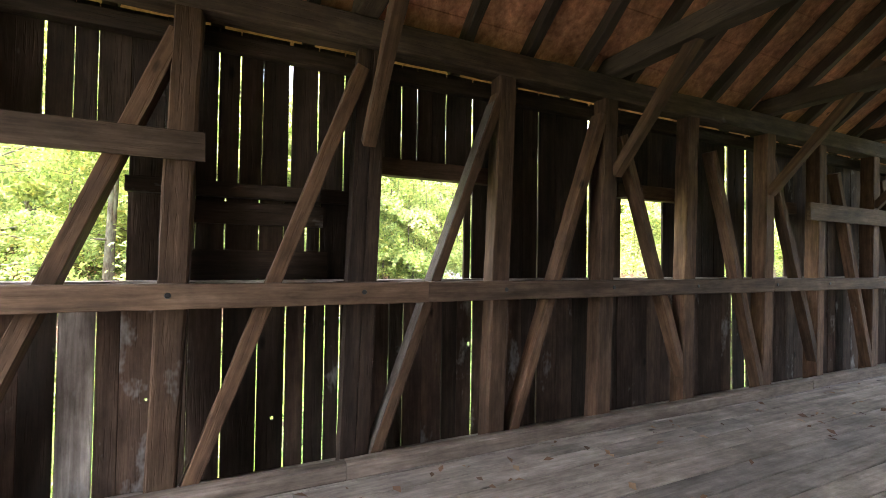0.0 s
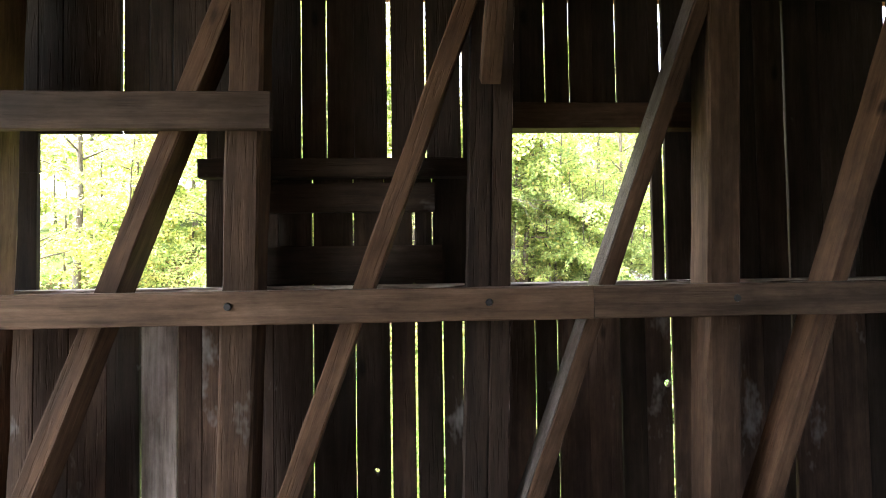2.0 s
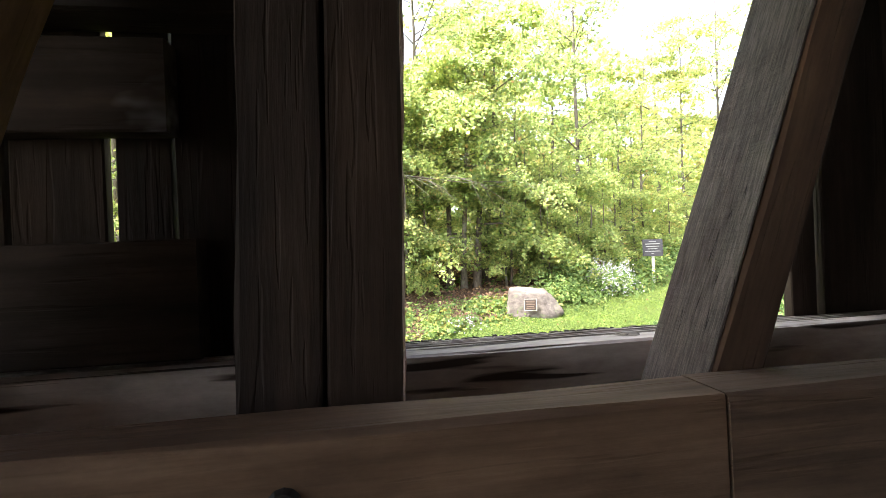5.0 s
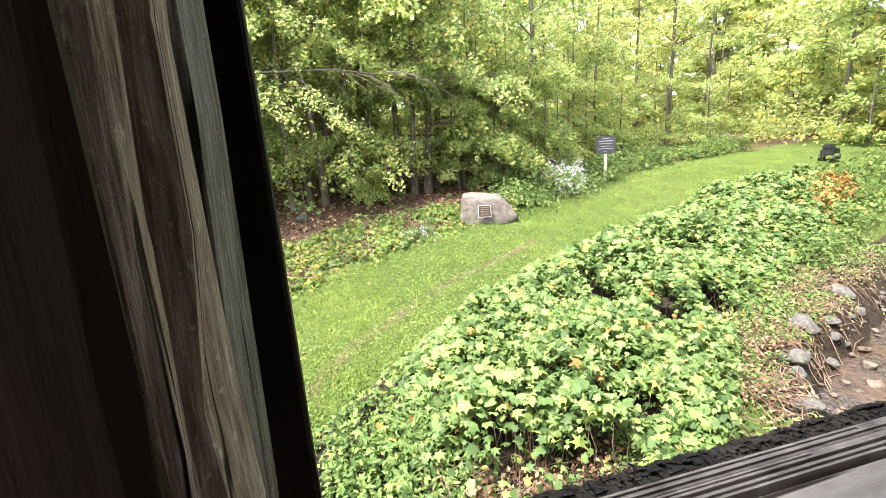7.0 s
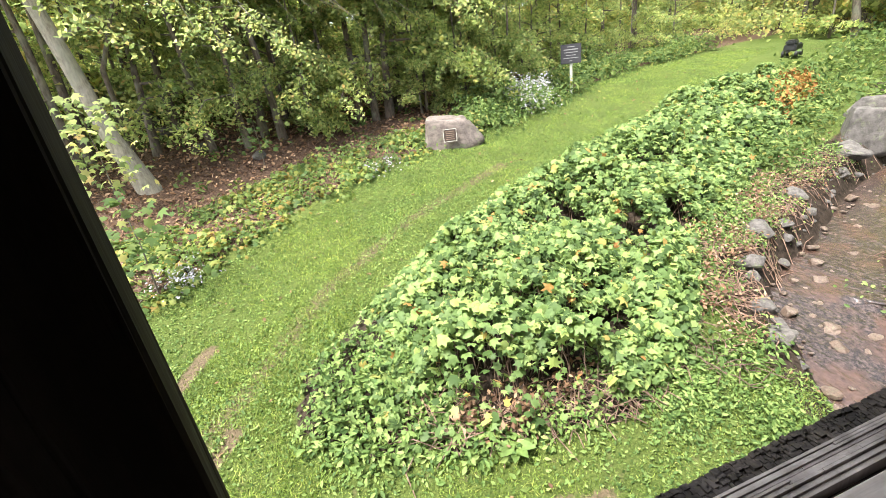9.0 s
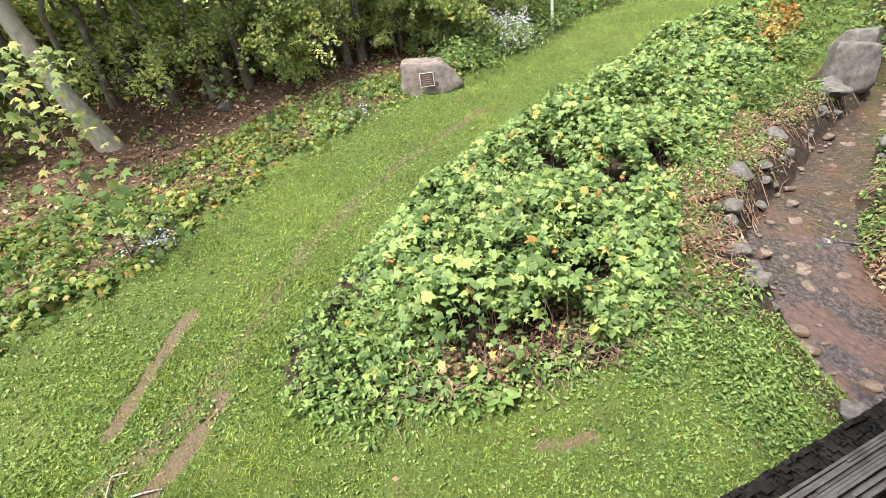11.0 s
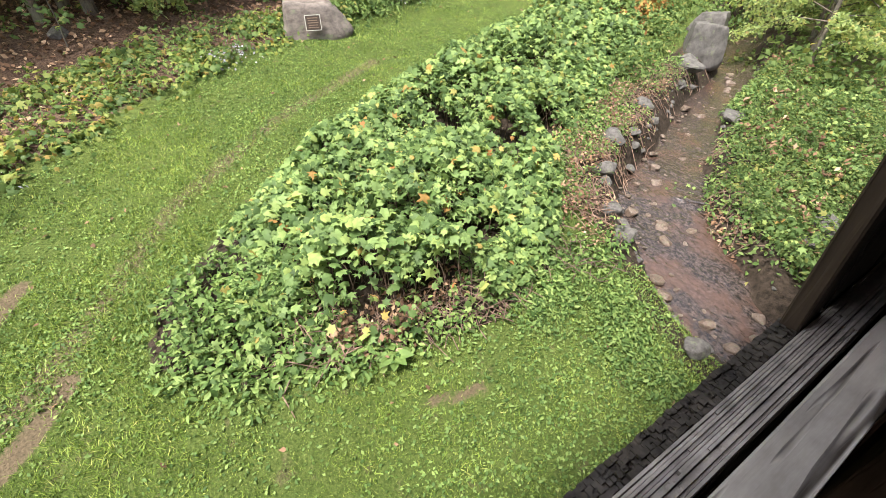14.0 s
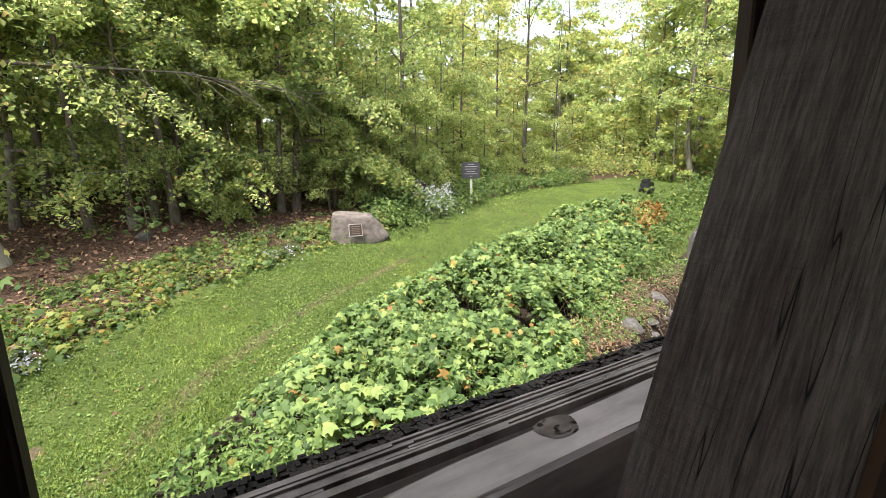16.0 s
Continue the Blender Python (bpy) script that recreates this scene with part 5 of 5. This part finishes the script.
T.append(tree("tree", 41, 4.8, 0.06, 0.10, 2.0, 8000, 0.115, M_BARK, M_TREE, "low tree with drooping leafy branches at the edge of the wood", droop=0.30))
rt = random.Random(77)
first = [True] * len(T)


def plant_tree(k, x, y, s=1.0, turn=None):
    m = Matrix.Translation((x, y, land1(x, y))) @ pose(0, 0, 0, 0, 0, rt.uniform(0, 360) if turn is None else turn)
    if first[k]:
        T[k].matrix_basis = m
        T[k].scale = (s, s, s)
        first[k] = False
        return
    T[k].scale = (s, s, s)
    c = copy_thing(T[k], m)
    return c


GROUP = [(4.9, 16.6, 4, 1.0), (1.2, 16.2, 4, 1.0), (5.4, 16.4, 4, 1.1), (2.3, 17.4, 0, 1.0), (6.8, 17.3, 3, 1.1), (8.6, 18.6, 0, 1.0), (10.4, 19.0, 4, 1.2),
         (12.2, 20.5, 3, 1.1), (14.5, 21.0, 1, 1.0), (16.8, 21.5, 0, 1.0), (19.2, 22.0, 3, 1.1), (-1.6, 17.4, 0, 1.0), (-3.4, 16.2, 0, 1.0), (-2.8, 19.5, 2, 1.0), (-5.5, 14.0, 1, 1.0), (-6.5, 17.5, 2, 1.0), (22.5, 16.0, 2, 1.0),
         (19.0, 12.6, 0, 1.0), (17.2, 10.4, 4, 1.1), (21.5, 12.4, 1, 1.0), (15.2, 8.2, 4, 1.0), (24.5, 19.5, 0, 1.0), (26.5, 20.2, 2, 1.0), (25.6, 21.4, 1, 1.0), (-8.5, 11.5, 3, 1.0), (-10.0, 15.0, 0, 1.0)]
for x, y, k, s in GROUP:
    plant_tree(k, x, y, s)
for i in range(46):
    y = rt.uniform(20, 44)
    x = rt.uniform(-22, 46)
    if y < 24 and x > 20:
        continue
    plant_tree(rt.choice((5, 6)), x, y, rt.uniform(0.9, 1.35))
for i in range(22):
    x = rt.uniform(24, 48)
    y = rt.uniform(4, 18)
    plant_tree(rt.choice((5, 6)), x, y, rt.uniform(0.9, 1.3))
for x, y, s in ((3.05, 15.9, 0.95), (3.45, 15.7, 0.85), (3.85, 15.8, 1.05), (4.25, 16.4, 1.1), (1.0, 15.3, 0.9), (0.2, 14.9, 0.7)):
    plant_tree(7, x, y, s)
for i in range(46):
    a = radians(-6 + 78 * (i + rt.random()) / 46)
    d = rt.uniform(36, 58)
    plant_tree(rt.choice((8, 9)), 1.3 + d * math.cos(a), 3.5 + d * math.sin(a), rt.uniform(0.85, 1.4))
for i in range(22):
    a = radians(72 + 60 * (i + rt.random()) / 22)
    d = rt.uniform(30, 46)
    plant_tree(rt.choice((8, 9)), 1.3 + d * math.cos(a), 3.5 + d * math.sin(a), rt.uniform(0.85, 1.3))
beech = tree("tree", 9, 10, 0.17, 0.28, 2.2, 3600, 0.17, M_BEECH, M_TREE_Y, "leaning smooth-barked pale tree at the edge of the wood", lean=(-0.17, 0.02))
beech.matrix_basis = Matrix.Translation((-1.67, 13.5, land1(-1.67, 13.5)))

for i in range(26):
    x = rt.uniform(-14, 24)
    y = float(np.interp(x, PL[:, 0], PL[:, 1])) + rt.uniform(5.0, 14.0)
    plant_tree(rt.choice((3, 4, 4)), x, y, rt.uniform(0.7, 1.2))
for i in range(16):
    plant_tree(rt.choice((3, 4)), rt.uniform(13, 24), rt.uniform(4.5, 10.5), rt.uniform(0.5, 0.9))

for i in range(34):
    plant_tree(rt.choice((8, 9)), rt.uniform(22, 42), rt.uniform(15, 29), rt.uniform(0.4, 0.8))
for i in range(40):
    x = rt.uniform(-16, 30)
    y = float(np.interp(x, PL[:, 0], PL[:, 1])) + rt.uniform(8.0, 20.0)
    plant_tree(rt.choice((8, 9)), x, y, rt.uniform(0.45, 0.75))
for x, y, s_ in ((-1.0, 17.9, 0.75), (1.9, 16.0, 0.7), (0.6, 17.6, 0.8), (2.4, 16.2, 0.8), (5.6, 16.2, 0.8), (6.6, 16.3, 0.75), (7.6, 17.0, 0.8), (9.6, 18.0, 0.8), (11.4, 19.2, 0.8), (4.7, 15.5, 0.6), (6.0, 15.4, 0.55), (7.2, 16.0, 0.6), (8.6, 17.0, 0.65), (10.4, 18.2, 0.6), (12.6, 19.2, 0.7), (15.0, 19.6, 0.7), (17.5, 20.0, 0.8)):
    plant_tree(4, x, y, s_)
for x, y, s_ in ((1.8, 15.2, 0.85), (2.4, 15.6, 1.0), (1.2, 16.4, 1.1), (4.9, 15.7, 0.8), (5.9, 15.5, 0.75), (6.8, 16.0, 0.8), (8.0, 16.8, 0.85)):
    plant_tree(10, x, y, s_)
for x, y, s_ in ((-0.6, 15.2, 0.8), (-1.9, 15.8, 0.9), (0.6, 15.9, 0.9), (-3.2, 15.0, 0.9)):
    plant_tree(7, x, y, s_)
UG = [(-12, 13.5), (-4, 14.5), (0.5, 16.6), (5.5, 16.6), (8.5, 17.6), (12, 19.6), (18, 20.6), (26, 22.5), (30, 30), (-12, 30)]
plants("undergrowth", UG, 40000, 0.15, 2.4, M_TREE, KITE, "leafy green undergrowth beneath the trees", 61, gate=-0.35, tilt=0.8, girth=0.45, each=40)
plants("undergrowth", [(19, 18.2), (24, 17.0), (40, 14), (46, 24), (30, 27), (22, 22)], 18000, 0.19, 2.2, M_TREE_Y, KITE, "sunlit yellow-green undergrowth at the end of the path", 62, gate=-0.4, tilt=0.8, girth=0.45, each=40)
plants("undergrowth", [(14.2, 12.6), (18, 14.0), (24, 15.5), (40, 13), (40, 4), (13, 4.5), (12, 7.5), (14, 9.6)], 26000, 0.16, 1.0, M_UNDER, KITE, "tall green undergrowth beyond the stream", 63, gate=-0.6, tilt=0.8, girth=0.45, each=40)

# dry twigs lying along the banks
rtw = np.random.default_rng(70)


def twig_heap(cx, cy, n, spread, label):
    tubes = []
    for k in range(n):
        x, y = cx + rtw.normal(0, spread[0]), cy + rtw.normal(0, spread[1])
        a = rtw.uniform(0, math.pi)
        ln = rtw.uniform(0.15, 0.5)
        pts3 = []
        for t in (-0.5, 0, 0.5):
            px, py = x + math.cos(a) * ln * t + rtw.normal(0, 0.02), y + math.sin(a) * ln * t + rtw.normal(0, 0.02)
            pts3.append((px, py, land1(px, py) + rtw.uniform(0.01, 0.12)))
        tubes.append((pts3, [0.005, 0.006, 0.003], 4))
    tagged(part("twig_heap", tubes_mesh("twig_heap", tubes), M_TWIG), label, "twigs", kind="stuff")


for cx, cy, n, sp in ((5.5, 6.7, 60, (0.25, 0.25)), (6.4, 7.5, 70, (0.35, 0.25)), (7.6, 8.2, 80, (0.5, 0.25)), (4.85, 6.1, 50, (0.2, 0.25)), (5.75, 6.75, 90, (0.2, 0.2)), (6.6, 7.4, 110, (0.35, 0.18)), (7.7, 7.95, 120, (0.45, 0.18)), (9.2, 8.5, 90, (0.5, 0.2)), (10.6, 8.8, 60, (0.4, 0.15)), (8.9, 6.75, 60, (0.4, 0.15)), (7.7, 6.1, 50, (0.2, 0.3)), (7.1, 5.6, 40, (0.3, 0.3)), (3.4, 6.05, 70, (0.4, 0.1)), (2.2, 6.3, 60, (0.35, 0.1)), (1.75, 6.75, 50, (0.2, 0.2)), (2.9, 6.25, 60, (0.4, 0.12))):
    twig_heap(cx, cy, n, sp, "tangle of dry brown twigs on the bank")

# a dead tree leaning across the front of the wood
tub = [([(-2.1, 14.8, land1(-2.1, 14.8) - 0.1), (-1.9, 14.3, 2.4), (-1.2, 13.9, 3.5), (1.5, 14.0, 3.55), (4.6, 14.4, 3.2)], [0.06, 0.05, 0.035, 0.02, 0.006], 7)]
rk = np.random.default_rng(5)
for k in range(16):
    x = -0.8 + 0.33 * k
    z = 3.55 - 0.03 * max(0, x - 1.5) ** 2
    tub.append(([(x, 13.95 + 0.03 * k, z), (x + 0.5, 13.9 + rk.normal(0, 0.2), z + rk.normal(-0.15, 0.2)), (x + 1.1, 13.8 + rk.normal(0, 0.4), z + rk.normal(-0.6, 0.4))], [0.014, 0.009, 0.003], 5))
dead = empty("dead_tree", (0, 0, 0), "bare grey dead tree leaning before the leafy trees", "tree")
part("trunk", tubes_mesh("trunk", tub), M_BARK, dead)

# a sapling with large pale leaves, a big-leaved weed, sticks on the lawn
def sapling(x, y, h, n, size, mat, label, seed):
    r = np.random.default_rng(seed)
    z = land1(x, y)
    root = empty("sapling", (x, y, z), label, "sapling")
    part("stem", tubes_mesh("stem", [([(0, 0, -0.05), (0.03, 0.02, h * 0.5), (0.0, 0.05, h)], [0.014, 0.010, 0.004], 6)]), M_BARK, root)
    p = np.column_stack([r.normal(0, 0.33, n), r.normal(0, 0.33, n), r.uniform(h * 0.3, h * 1.05, n)])
    part("foliage", leaf_cloud("foliage", p, np.tile((0.1, -0.4, 1.0), (n, 1)), r.uniform(size * 0.6, size * 1.2, n), PALM, r, 0.4), mat, root)["kind"] = "stuff"


sapling(-1.0, 9.7, 1.4, 70, 0.20, M_UNDER, "sapling with large pale green leaves at the wood's edge", 1)
sapling(-1.9, 12.3, 2.0, 150, 0.20, M_TREE, "green sapling under the trees", 2)
sapling(0.5, 13.8, 0.9, 60, 0.15, M_UNDER, "small green sapling under the trees", 3)
dock = empty("dock_plant", (2.36, 5.98, land1(2.36, 5.98)), "broad-leaved dock plant at the foot of the shrubs", "plant")
for k in range(9):
    a = k * 0.7
    lf = part("leaf", arrays("leaf", OVAL[0], OVAL[1]), M_WEED, dock)
    lf.matrix_basis = pose(0.09 * math.cos(a), 0.09 * math.sin(a), 0.07 + 0.02 * (k % 3), -25 * math.sin(a), 25 * math.cos(a), math.degrees(a) - 90) @ Matrix.Diagonal((0.20, 0.20, 0.2, 1))
for (x0, y0), (x1, y1), r0 in (((-0.98, 6.35), (-0.93, 6.75), 0.014), ((-0.93, 6.75), (-0.80, 6.73), 0.01), ((-0.75, 6.50), (-0.52, 6.46), 0.012)):
    zs = [land1(x0, y0) + 0.03, land1((x0 + x1) / 2, (y0 + y1) / 2) + 0.035, land1(x1, y1) + 0.03]
    st = part("stick", tubes_mesh("stick", [([(x0, y0, zs[0]), ((x0 + x1) / 2 + 0.01, (y0 + y1) / 2, zs[1]), (x1, y1, zs[2])], [r0 * 0.7, r0 * 0.6, r0 * 0.4], 7)]), M_GREY)
    tagged(st, "pale bare stick lying on the lawn", "stick", "sticks on the lawn")
for x, y, s in ((-2.7, 18.3, 1.3), (-1.8, 17.2, 0.7), (0.4, 14.2, 0.45), (-0.9, 15.6, 0.6)):
    stone(x, y, s, False, "grey stone lying among the leaf litter")

# litter on the bridge floor
rl = np.random.default_rng(91)
p = np.column_stack([rl.uniform(0.2, 9.5, 130), 3.18 - np.abs(rl.normal(0, 0.75, 130))])
p = p[(p[:, 1] > 0.2)]
tagged(part("fallen_leaves", leaf_cloud("fallen_leaves", np.column_stack([p, np.full(len(p), 0.012)]), np.tile((0, 0, 1.0), (len(p), 1)), rl.uniform(0.04, 0.11, len(p)), KITE, rl, 0.35), M_DRY), "dry brown leaves scattered on the bridge floor", "leaves", kind="stuff")
